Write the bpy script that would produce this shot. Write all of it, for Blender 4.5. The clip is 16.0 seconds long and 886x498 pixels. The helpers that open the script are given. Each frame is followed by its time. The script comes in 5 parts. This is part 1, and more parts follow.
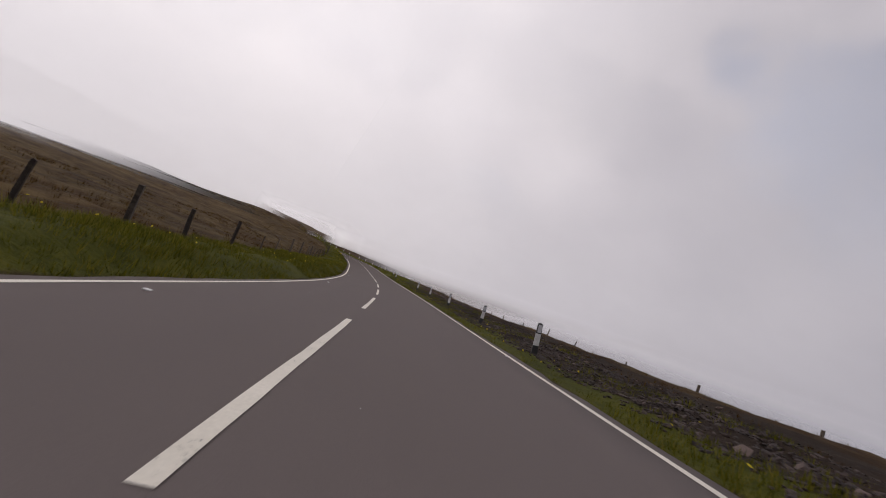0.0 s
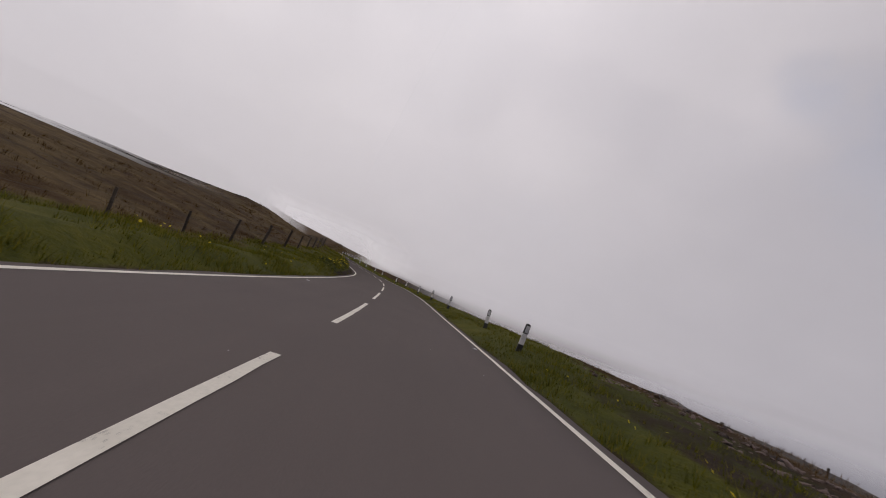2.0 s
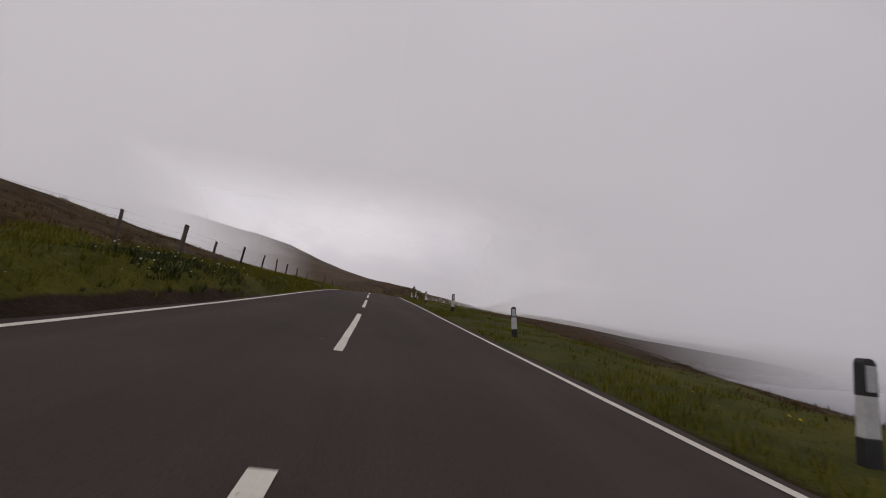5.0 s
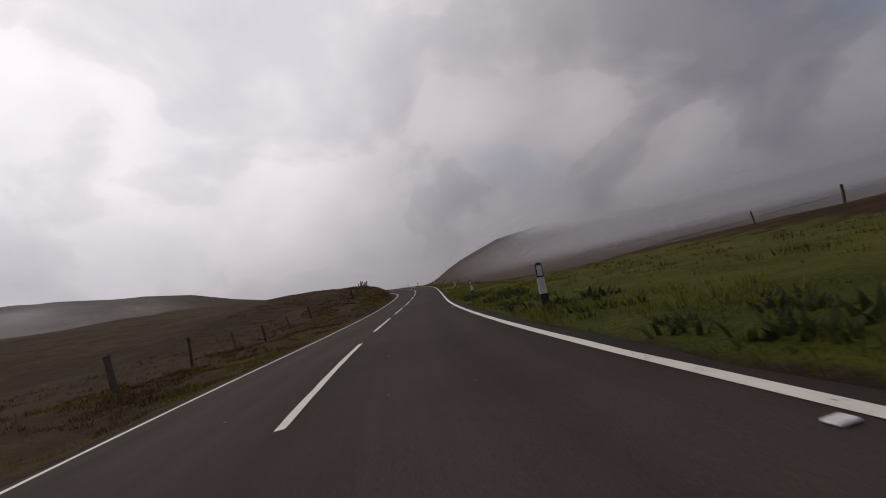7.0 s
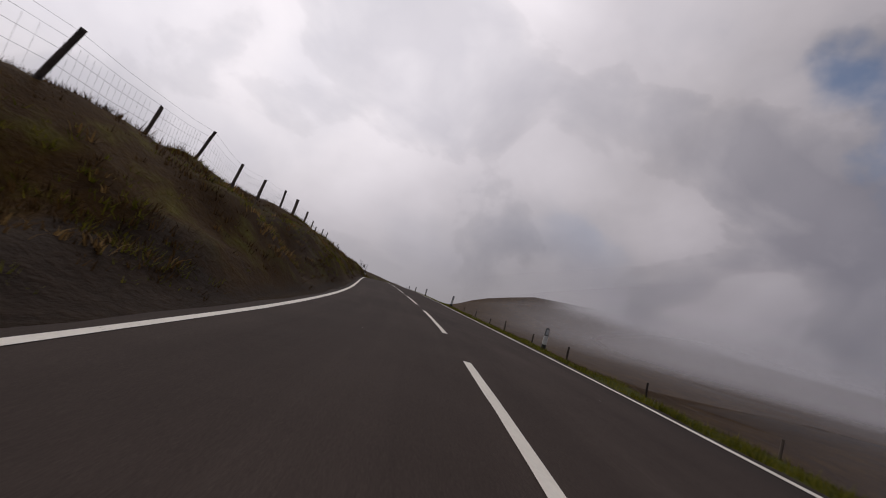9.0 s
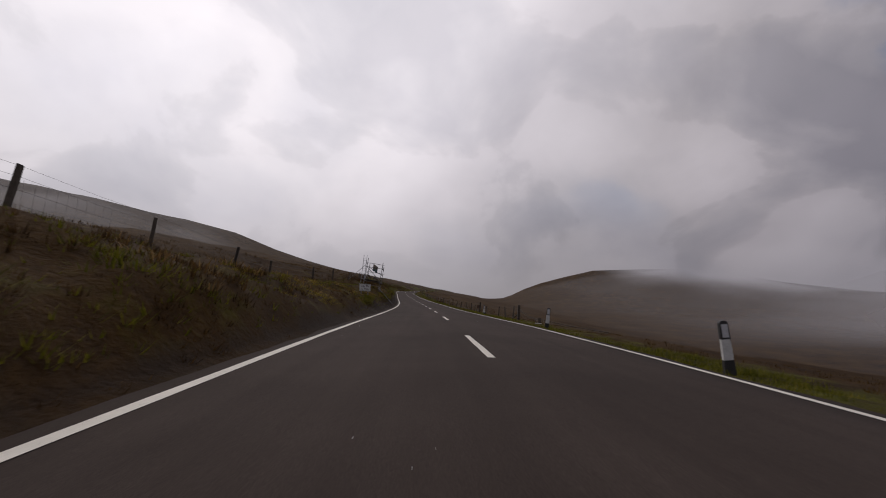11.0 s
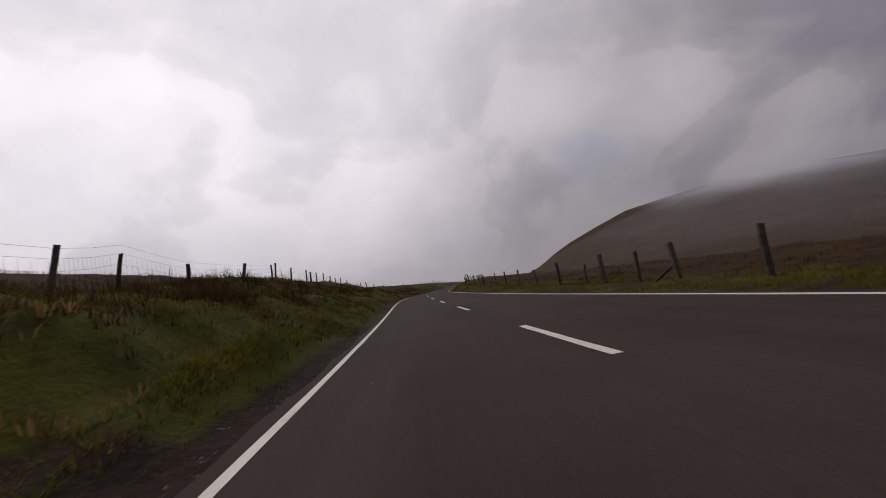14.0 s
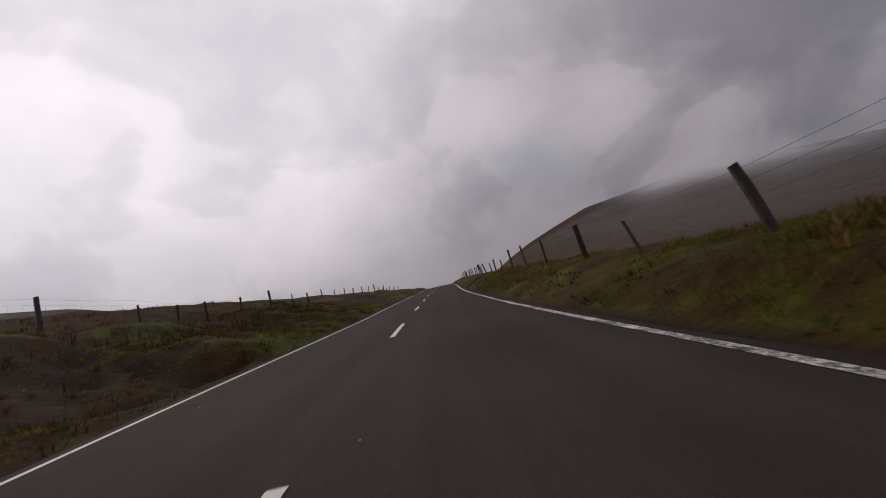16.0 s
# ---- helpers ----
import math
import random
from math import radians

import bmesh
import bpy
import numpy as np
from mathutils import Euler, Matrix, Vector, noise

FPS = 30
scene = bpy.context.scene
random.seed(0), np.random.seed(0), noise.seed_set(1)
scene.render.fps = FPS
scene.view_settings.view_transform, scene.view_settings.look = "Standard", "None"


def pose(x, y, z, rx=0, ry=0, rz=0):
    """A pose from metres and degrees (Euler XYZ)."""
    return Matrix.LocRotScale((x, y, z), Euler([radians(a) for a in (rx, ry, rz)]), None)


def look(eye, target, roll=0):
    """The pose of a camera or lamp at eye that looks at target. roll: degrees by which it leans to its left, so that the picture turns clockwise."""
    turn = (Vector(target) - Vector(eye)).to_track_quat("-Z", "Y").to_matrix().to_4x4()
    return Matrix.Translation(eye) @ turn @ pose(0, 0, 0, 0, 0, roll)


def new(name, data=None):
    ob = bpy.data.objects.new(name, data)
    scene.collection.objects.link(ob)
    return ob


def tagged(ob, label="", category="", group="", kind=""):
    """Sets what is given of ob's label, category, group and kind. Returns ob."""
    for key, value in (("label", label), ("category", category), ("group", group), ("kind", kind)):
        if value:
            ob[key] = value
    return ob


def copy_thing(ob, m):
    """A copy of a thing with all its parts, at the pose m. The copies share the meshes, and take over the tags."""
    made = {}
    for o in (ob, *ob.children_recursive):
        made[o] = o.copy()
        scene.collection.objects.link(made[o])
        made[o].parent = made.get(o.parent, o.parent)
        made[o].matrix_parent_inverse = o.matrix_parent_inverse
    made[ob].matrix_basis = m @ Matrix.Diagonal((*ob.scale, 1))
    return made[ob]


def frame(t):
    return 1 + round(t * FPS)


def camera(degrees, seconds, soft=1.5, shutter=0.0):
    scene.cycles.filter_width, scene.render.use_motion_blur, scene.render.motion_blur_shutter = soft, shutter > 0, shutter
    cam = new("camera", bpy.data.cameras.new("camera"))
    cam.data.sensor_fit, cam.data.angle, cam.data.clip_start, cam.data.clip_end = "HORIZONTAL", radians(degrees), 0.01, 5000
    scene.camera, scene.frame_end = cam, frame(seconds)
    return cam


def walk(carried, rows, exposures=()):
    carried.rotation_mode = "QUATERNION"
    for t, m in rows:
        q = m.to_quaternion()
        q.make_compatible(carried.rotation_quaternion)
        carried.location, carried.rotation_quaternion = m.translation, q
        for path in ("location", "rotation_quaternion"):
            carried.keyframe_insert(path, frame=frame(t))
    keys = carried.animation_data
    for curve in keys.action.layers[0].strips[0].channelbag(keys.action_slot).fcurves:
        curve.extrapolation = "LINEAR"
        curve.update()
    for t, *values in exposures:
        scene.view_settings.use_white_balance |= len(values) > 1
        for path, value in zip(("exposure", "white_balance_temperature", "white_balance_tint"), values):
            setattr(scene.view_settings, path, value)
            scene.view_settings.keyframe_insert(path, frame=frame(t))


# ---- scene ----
cam = camera(91.32, 16.0, 1.0, 0.03)
ROWS = [
    (0.0, pose(0.54, -7.445, 0.992, 95.17, -18.52, -6.06)),
    (0.5, pose(0.687, 6.284, 0.719, 96.68, -17.68, -3.29)),
    (1.0, pose(0.055, 21.047, 0.571, 96.41, -13.81, -1.25)),
    (1.5, pose(-1.034, 35.407, 0.465, 96.42, -12.15, -0.77)),
    (2.0, pose(-2.231, 50.079, 0.689, 97.18, -20.12, 1.22)),
    (2.5, pose(-4.276, 64.292, 0.746, 97.89, -21.51, 4.1)),
    (3.0, pose(-7.398, 79.932, 0.945, 97.76, -18.36, 6.99)),
    (3.5, pose(-10.76, 94.417, 1.309, 98.63, -14.36, 9.75)),
    (4.0, pose(-15.211, 110.123, 1.816, 98.99, -12.41, 11.86)),
    (4.5, pose(-19.926, 124.458, 2.335, 98.97, -10.63, 13.72)),
    (5.0, pose(-25.448, 138.886, 2.965, 98.73, -6.96, 13.06)),
    (5.5, pose(-31.243, 153.763, 3.746, 98.55, 0.31, 13.3)),
    (6.0, pose(-37.301, 168.786, 4.581, 97.62, 8.21, 13.2)),
    (6.5, pose(-43.015, 183.859, 5.23, 96.46, 13.75, 10.52)),
    (7.0, pose(-47.431, 198.969, 5.57, 95.81, 13.9, 5.4)),
    (7.5, pose(-49.937, 214.269, 5.771, 96.44, 6.76, 3.82)),
    (8.0, pose(-52.231, 230.921, 6.152, 98.36, -9.13, 2.46)),
    (8.5, pose(-54.912, 247.771, 6.812, 99.5, -20.55, 4.92)),
    (9.0, pose(-58.587, 265.303, 7.632, 98.79, -15.24, 6.74)),
    (9.5, pose(-62.851, 282.21, 8.504, 98.96, -12.19, 12.52)),
    (10.0, pose(-67.874, 298.502, 9.505, 98.96, -8.78, 14.08)),
    (10.5, pose(-72.738, 314.793, 10.368, 98.41, -5.57, 13.57)),
    (11.0, pose(-77.425, 331.426, 11.002, 97.7, -3.12, 13.1)),
    (11.5, pose(-82.39, 348.637, 11.358, 96.89, -2.01, 13.62)),
    (12.0, pose(-88.068, 366.093, 11.591, 97.31, -1.49, 14.41)),
    (12.5, pose(-93.605, 382.541, 12.071, 97.14, 0.01, 14.94)),
    (13.0, pose(-99.812, 400.288, 12.652, 97.42, 0.18, 15.0)),
    (13.5, pose(-105.65, 417.338, 13.352, 97.97, 3.99, 15.61)),
    (14.0, pose(-112.066, 435.644, 14.105, 97.49, 13.26, 15.82)),
    (14.5, pose(-117.826, 453.264, 14.97, 96.74, 21.97, 14.61)),
    (15.0, pose(-123.578, 472.011, 15.849, 97.14, 22.67, 12.57)),
    (15.5, pose(-128.411, 490.112, 16.731, 96.94, 19.79, 10.63)),
    (16.0, pose(-132.895, 508.962, 17.514, 96.96, 15.74, 8.79)),
]
EXPOSURES = [(0.0, 0.52, 6650, 14), (2.0, 0.28, 6600, 14), (3.5, 0.23, 6550, 14), (4.7, 0.16, 6550, 14), (6.8, -0.32, 6500, 15), (9.2, -0.3, 6450, 15), (11.3, -0.3, 6450, 15), (16.0, -0.35, 6500, 16)]
walk(cam, ROWS, EXPOSURES)

# The road's line by station: bend (1/m), climb, sideways fall, half widths
KAPPA = [-0.0006, -0.00061, 0.00017, -0.00373, -0.00264, -0.00359, -0.00122, 0.00024, -0.00277, -0.00109,
    -0.00273, -0.006, -0.00559, -0.00611, -0.00371, 0.00023, 0.00042, -0.00083, -0.00077, 0.00044, 0.0025,
    0.00491, 0.00723, 0.00919, 0.00193, 0.00267, -0.00077, -0.00059, -0.00184, -0.00314, -0.00763, -0.00474,
    -0.00099, 0.00052, 0.00112, 0.00103, 0.0005, -0.00025, -0.00116, -0.00078, -0.00096, -0.00107, -0.00168,
    -0.00098, -0.00016, 0.00117, -0.00056, 0.00028, -0.00032, -0.00052, 0.0, 0.0018, 0.00239, 0.00448,
    0.00518, 0.00345, 0.00195, -0.0001, 0.00155, 0.00144, -0.0001, -0.00113, -0.00133, -0.00117, -0.00104,
    -0.00099, -0.00099]
GRADE = [-0.0185, -0.0218, -0.0077, 0.0049, 0.0151, 0.0254, 0.0213, 0.0381, 0.0429, 0.0539, 0.0424, 0.0181,
    0.0127, 0.0342, 0.0476, 0.0474, 0.0605, 0.0491, 0.0314, 0.0117, 0.0158, 0.0299, 0.0363, 0.0383, 0.043,
    0.0523, 0.0485, 0.0422, 0.037, 0.047, 0.0462, 0.045, 0.042, 0.0403]
FALL = [-0.0597, -0.0504, -0.0534, -0.0294, -0.033, 0.0203, 0.029, 0.0124, -0.0016, -0.0097, -0.0113,
    -0.0011, -0.0109, -0.0078, -0.0135, 0.012, 0.0285, 0.0489, 0.0758, 0.0502, 0.0528, 0.0562, 0.0555]
HALF_L = [2.771, 2.79, 2.825, 2.645, 2.885, 2.919, 2.846, 2.778, 2.779, 2.745, 2.81, 2.847, 2.877, 3.029,
    2.978, 2.966, 2.965]
HALF_R = [3.537, 3.464, 3.299, 3.293, 2.97, 2.904, 2.786, 2.81, 2.843, 2.904, 2.913, 2.944, 2.933, 2.963,
    2.859, 2.881, 2.89]
CROWN = 0.042

# ---------------------------------------------------------------- sky and sun
SUN_AZ, SUN_EL = radians(-48), radians(42)
SUN_DIR = Vector((math.sin(SUN_AZ) * math.cos(SUN_EL), math.cos(SUN_AZ) * math.cos(SUN_EL), math.sin(SUN_EL)))


class Nodes:
    """A short way to write node trees."""

    def __init__(self, tree):
        self.tree = tree

    def add(self, kind, operation=""):
        n = self.tree.nodes.new(kind)
        if operation:
            n.operation = operation
        return n

    def link(self, a, b):
        self.tree.links.new(a, b)

    def value(self, x, socket):
        if isinstance(x, (int, float)):
            socket.default_value = x
        elif isinstance(x, (tuple, list)):
            socket.default_value = x
        else:
            self.link(x, socket)

    def math(self, op, a, b=0.0, clamp=False):
        n = self.add("ShaderNodeMath", op)
        n.use_clamp = clamp
        self.value(a, n.inputs[0]), self.value(b, n.inputs[1])
        return n.outputs[0]

    def noise(self, vector, scale, detail=4.0, rough=0.55):
        n = self.add("ShaderNodeTexNoise")
        n.inputs["Scale"].default_value, n.inputs["Detail"].default_value, n.inputs["Roughness"].default_value = scale, detail, rough
        if vector is not None:
            self.link(vector, n.inputs["Vector"])
        return n.outputs["Fac"]

    def ramp(self, fac, stops):
        n = self.add("ShaderNodeValToRGB")
        el = n.color_ramp.elements
        while len(el) < len(stops):
            el.new(0.5)
        for item, (at, col) in zip(el, stops):
            item.position, item.color = at, (*col, 1) if len(col) == 3 else col
        self.link(fac, n.inputs[0])
        return n.outputs[0]

    def mix(self, fac, a, b, mode="MIX"):
        n = self.add("ShaderNodeMix")
        n.data_type, n.blend_type = "RGBA", mode
        self.value(fac, n.inputs[0])
        self.value((*a, 1) if isinstance(a, tuple) and len(a) == 3 else a, n.inputs[6])
        self.value((*b, 1) if isinstance(b, tuple) and len(b) == 3 else b, n.inputs[7])
        return n.outputs[2]

    def span(self, x, a, b):
        n = self.add("ShaderNodeMapRange")
        n.interpolation_type = "SMOOTHSTEP"
        self.link(x, n.inputs[0])
        n.inputs[1].default_value, n.inputs[2].default_value = a, b
        return n.outputs[0]


def make_sky():
    world = bpy.data.worlds.new("sky")
    world.use_nodes = True
    scene.world = world
    t = Nodes(world.node_tree)
    world.node_tree.nodes.clear()
    out, bg = t.add("ShaderNodeOutputWorld"), t.add("ShaderNodeBackground")
    blue = t.add("ShaderNodeTexSky")
    blue.sky_type, blue.sun_disc, blue.sun_elevation, blue.sun_rotation = "NISHITA", False, SUN_EL, SUN_AZ
    co = t.add("ShaderNodeTexCoord").outputs["Generated"]
    sep = t.add("ShaderNodeSeparateXYZ")
    t.link(co, sep.inputs[0])
    up = t.math("MAXIMUM", sep.outputs[2], 0.0)
    # flat cloud deck seen in perspective
    deck = t.add("ShaderNodeVectorMath", "DIVIDE")
    lift = t.math("ADD", up, 0.22)
    comb = t.add("ShaderNodeCombineXYZ")
    for i in range(3):
        t.link(lift, comb.inputs[i])
    t.link(co, deck.inputs[0]), t.link(comb.outputs[0], deck.inputs[1])
    big = t.noise(deck.outputs[0], 0.9, 3.0, 0.5)
    # heaped cloud: broad masses with crisp knobbly edges on their upper sides
    mass = t.add("ShaderNodeTexNoise")
    mass.inputs["Scale"].default_value, mass.inputs["Detail"].default_value, mass.inputs["Roughness"].default_value, mass.inputs["Distortion"].default_value = 3.1, 8.0, 0.47, 0.35
    shifted = t.add("ShaderNodeMapping")
    shifted.inputs["Location"].default_value, shifted.inputs["Scale"].default_value = (0.35, 0.1, 0.2), (1.0, 1.0, 1.35)
    t.link(co, shifted.inputs[0]), t.link(shifted.outputs[0], mass.inputs["Vector"])
    soft = t.noise(co, 2.3, 6.0, 0.5)
    cloud = t.math("ADD", t.math("MULTIPLY", big, 0.3), t.math("MULTIPLY", soft, 0.7))
    dot = t.add("ShaderNodeVectorMath", "DOT_PRODUCT")
    dot.inputs[1].default_value = SUN_DIR
    t.link(co, dot.inputs[0])
    side = t.span(dot.outputs["Value"], -0.25, 1.02)
    glow = t.ramp(side, [(0.0, (0.305, 0.308, 0.345)), (0.45, (0.385, 0.372, 0.395)), (0.72, (0.48, 0.465, 0.48)), (0.9, (0.70, 0.685, 0.71)), (1.0, (1.1, 1.085, 1.1))])
    shade = t.ramp(cloud, [(0.38, (0.74, 0.75, 0.80)), (0.47, (0.90, 0.90, 0.915)), (0.53, (1.03, 1.015, 1.015)), (0.62, (1.14, 1.125, 1.125))])
    low = t.span(up, 0.02, 0.15)
    billow = t.ramp(mass.outputs["Fac"], [(0.37, (0.68, 0.69, 0.73)), (0.455, (0.84, 0.845, 0.865)), (0.49, (0.95, 0.945, 0.95)), (0.515, (1.10, 1.09, 1.09)), (0.58, (1.17, 1.16, 1.155)), (0.66, (1.26, 1.25, 1.245))])
    calm = t.math("MULTIPLY", t.math("MULTIPLY", low, 0.95), t.math("SUBTRACT", 1.0, t.math("MULTIPLY", t.span(side, 0.45, 0.9), 0.45)))
    cover = t.mix(calm, (1.0, 0.99, 0.99), t.mix(1.0, shade, billow, "MULTIPLY"))
    below = t.ramp(t.math("MULTIPLY", sep.outputs[2], -1.0), [(0.0, (1.0, 1.0, 1.0)), (0.1, (0.66, 0.66, 0.68)), (0.4, (0.42, 0.42, 0.44))])
    dim = t.ramp(up, [(0.0, (0.74, 0.74, 0.74)), (0.12, (0.83, 0.83, 0.83)), (0.34, (1.0, 1.0, 1.0))])
    grey = t.mix(1.0, t.mix(1.0, glow, t.mix(1.0, dim, below, "MULTIPLY"), "MULTIPLY"), cover, "MULTIPLY")
    gaps = t.math("MULTIPLY", t.span(cloud, 0.49, 0.42), t.math("MULTIPLY", t.math("MULTIPLY", t.span(up, 0.16, 0.4), 0.85), t.span(side, 0.86, 0.6)))
    sky = t.mix(1.0, blue.outputs[0], (0.09, 0.09, 0.09), "MULTIPLY")
    t.link(t.mix(gaps, grey, sky), bg.inputs[0])
    bg.inputs[1].default_value = 1.0
    t.link(bg.outputs[0], out.inputs[0])


def make_sun():
    lamp = bpy.data.lights.new("sun", "SUN")
    lamp.energy, lamp.angle, lamp.color = 0.6, radians(18), (1.0, 0.95, 0.88)
    ob = new("sun", lamp)
    ob.matrix_world = look(SUN_DIR * 200, (0, 0, 0))


make_sky()
make_sun()

# ---------------------------------------------------------------- materials


def material(name):
    m = bpy.data.materials.new(name)
    m.use_nodes = True
    m.node_tree.nodes.clear()
    t = Nodes(m.node_tree)
    out, bsdf = t.add("ShaderNodeOutputMaterial"), t.add("ShaderNodeBsdfPrincipled")
    t.link(bsdf.outputs[0], out.inputs[0])
    return m, t, bsdf


def bump(t, bsdf, height, distance, strength=0.6):
    b = t.add("ShaderNodeBump")
    b.inputs["Strength"].default_value, b.inputs["Distance"].default_value = strength, distance
    t.link(height, b.inputs["Height"])
    t.link(b.outputs[0], bsdf.inputs["Normal"])


def place(t):
    return t.add("ShaderNodeNewGeometry").outputs["Position"]


def simple(name, a, b, scale, rough=0.85, relief=0.003, detail=6.0, vary=0.0, metal=0.0):
    """Two tones mixed by grain at two scales, with fine relief."""
    m, t, bsdf = material(name)
    p = t.add("ShaderNodeTexCoord").outputs["Object"]
    g = t.math("ADD", t.math("MULTIPLY", t.noise(p, scale, detail, 0.62), 0.65), t.math("MULTIPLY", t.noise(p, scale * 9, 3.0), 0.35))
    if vary:
        info = t.add("ShaderNodeObjectInfo")
        g = t.math("ADD", g, t.math("MULTIPLY", t.math("SUBTRACT", info.outputs["Random"], 0.5), vary))
    t.link(t.ramp(g, [(0.34, a), (0.66, b)]), bsdf.inputs["Base Color"])
    bsdf.inputs["Roughness"].default_value, bsdf.inputs["Metallic"].default_value = rough, metal
    if relief:
        bump(t, bsdf, g, relief)
    return m


def make_asphalt():
    m, t, bsdf = material("asphalt")
    p = place(t)
    uv = t.add("ShaderNodeTexCoord").outputs["UV"]
    sep = t.add("ShaderNodeSeparateXYZ")
    t.link(uv, sep.inputs[0])
    stretch = t.add("ShaderNodeMapping")
    stretch.inputs["Scale"].default_value = (0.05, 1.3, 1.0)
    t.link(uv, stretch.inputs[0])
    streak = t.noise(stretch.outputs[0], 1.0, 5.0, 0.6)
    stone, patch = t.noise(p, 95.0, 2.0, 0.7), t.noise(p, 0.35, 5.0, 0.6)
    tone = t.math("ADD", t.math("MULTIPLY", stone, 0.45), t.math("ADD", t.math("MULTIPLY", streak, 0.3), t.math("MULTIPLY", patch, 0.25)))
    base = t.ramp(tone, [(0.33, (0.0288, 0.0208, 0.0170)), (0.5, (0.0530, 0.0392, 0.0322)), (0.68, (0.091, 0.0695, 0.058))])
    # brightening by the early fog put into the asphalt's colour, strongest at the start
    old = t.span(sep.outputs[0], 185.0, 0.0)
    light = t.mix(old, base, t.mix(0.72, base, (0.19, 0.163, 0.155)))
    t.link(light, bsdf.inputs["Base Color"])
    bsdf.inputs["Roughness"].default_value = 0.9
    bsdf.inputs["Specular IOR Level"].default_value = 0.1
    bump(t, bsdf, stone, 0.006, 0.55)
    return m


def make_paint():
    """Thick white line paint, chipped everywhere and badly worn on one bend."""
    m, t, bsdf = material("road_paint")
    p = place(t)
    sep = t.add("ShaderNodeSeparateXYZ")
    t.link(t.add("ShaderNodeTexCoord").outputs["UV"], sep.inputs[0])
    fine, broad = t.noise(p, 38.0, 4.0, 0.7), t.noise(p, 2.2, 5.0, 0.65)
    n = t.math("ADD", t.math("MULTIPLY", fine, 0.5), t.math("MULTIPLY", broad, 0.5))
    white = t.ramp(n, [(0.30, (0.48, 0.44, 0.36)), (0.40, (0.68, 0.64, 0.54)), (0.62, (0.82, 0.77, 0.66))])
    bend_wear = t.math("MULTIPLY", t.math("MULTIPLY", t.span(sep.outputs[0], 486.0, 508.0), t.span(sep.outputs[0], 575.0, 550.0)), t.span(sep.outputs[1], 1.0, 2.0))
    old_dash = t.math("MULTIPLY", t.span(sep.outputs[0], 340.0, 346.0), t.span(sep.outputs[1], 0.082, 0.088))
    old_dash = t.math("MULTIPLY", old_dash, t.span(sep.outputs[1], 1.0, 0.5))
    wear = t.math("ADD", t.math("MULTIPLY", bend_wear, 0.14), t.math("MULTIPLY", old_dash, 0.16))
    chip = t.span(t.math("SUBTRACT", t.math("ADD", t.math("MULTIPLY", fine, 0.6), t.math("MULTIPLY", broad, 0.4)), wear), 0.385, 0.345)
    t.link(t.mix(chip, white, (0.028, 0.024, 0.023)), bsdf.inputs["Base Color"])
    bsdf.inputs["Roughness"].default_value = 0.6
    bump(t, bsdf, n, 0.003, 0.4)
    return m


def make_ground():
    """Verge grass, pale moor grass, heather and bare peat, chosen by two painted masks."""
    m, t, bsdf = material("moorland")
    p = place(t)
    at = t.add("ShaderNodeVertexColor")
    at.layer_name = "cover"
    sep = t.add("ShaderNodeSeparateColor")
    t.link(at.outputs[0], sep.inputs[0])
    green, peat, pale = sep.outputs[0], sep.outputs[1], sep.outputs[2]
    n1, n2, n3 = t.noise(p, 0.09, 6.0, 0.6), t.noise(p, 0.9, 6.0, 0.65), t.noise(p, 9.0, 4.0, 0.7)
    mixn = t.math("ADD", t.math("MULTIPLY", n1, 0.4), t.math("ADD", t.math("MULTIPLY", n2, 0.35), t.math("MULTIPLY", n3, 0.25)))
    moor = t.ramp(mixn, [(0.33, (0.012, 0.0048, 0.0010)), (0.45, (0.034, 0.0158, 0.0028)), (0.55, (0.060, 0.030, 0.0050)), (0.68, (0.105, 0.059, 0.012))])
    grass = t.ramp(mixn, [(0.34, (0.022, 0.024, 0.003)), (0.48, (0.058, 0.062, 0.005)), (0.6, (0.106, 0.099, 0.009)), (0.70, (0.175, 0.14, 0.02))])
    earth = t.ramp(mixn, [(0.34, (0.010, 0.0058, 0.003)), (0.52, (0.027, 0.0158, 0.0082)), (0.7, (0.07, 0.044, 0.024))])
    straw = t.ramp(mixn, [(0.35, (0.05, 0.032, 0.011)), (0.6, (0.125, 0.085, 0.032))])
    wob = t.math("MULTIPLY", t.math("SUBTRACT", n2, 0.5), 0.9)
    c = t.mix(t.span(t.math("ADD", green, wob), 0.35, 0.65), moor, grass)
    c = t.mix(t.span(t.math("ADD", pale, wob), 0.4, 0.8), c, straw)
    c = t.mix(t.span(t.math("ADD", peat, wob), 0.35, 0.65), c, earth)
    t.link(c, bsdf.inputs["Base Color"])
    bsdf.inputs["Roughness"].default_value = 0.95
    bsdf.inputs["Specular IOR Level"].default_value = 0.15
    bump(t, bsdf, t.math("ADD", n3, t.math("MULTIPLY", n2, 1.5)), 0.1, 0.8)
    # haze painted as transparency: veiled land fades and the sky shows through
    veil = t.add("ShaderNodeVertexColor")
    veil.layer_name = "haze_fade"
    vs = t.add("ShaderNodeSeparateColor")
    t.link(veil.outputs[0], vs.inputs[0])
    haze_noise = t.math("MULTIPLY", t.math("SUBTRACT", t.noise(p, 0.012, 5.0, 0.55), 0.5), vs.outputs[1])
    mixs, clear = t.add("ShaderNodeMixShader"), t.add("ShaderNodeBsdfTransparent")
    t.link(t.math("ADD", vs.outputs[0], haze_noise, True), mixs.inputs[0])
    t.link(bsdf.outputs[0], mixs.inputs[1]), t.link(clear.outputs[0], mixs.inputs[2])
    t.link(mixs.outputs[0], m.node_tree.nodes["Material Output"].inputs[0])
    return m


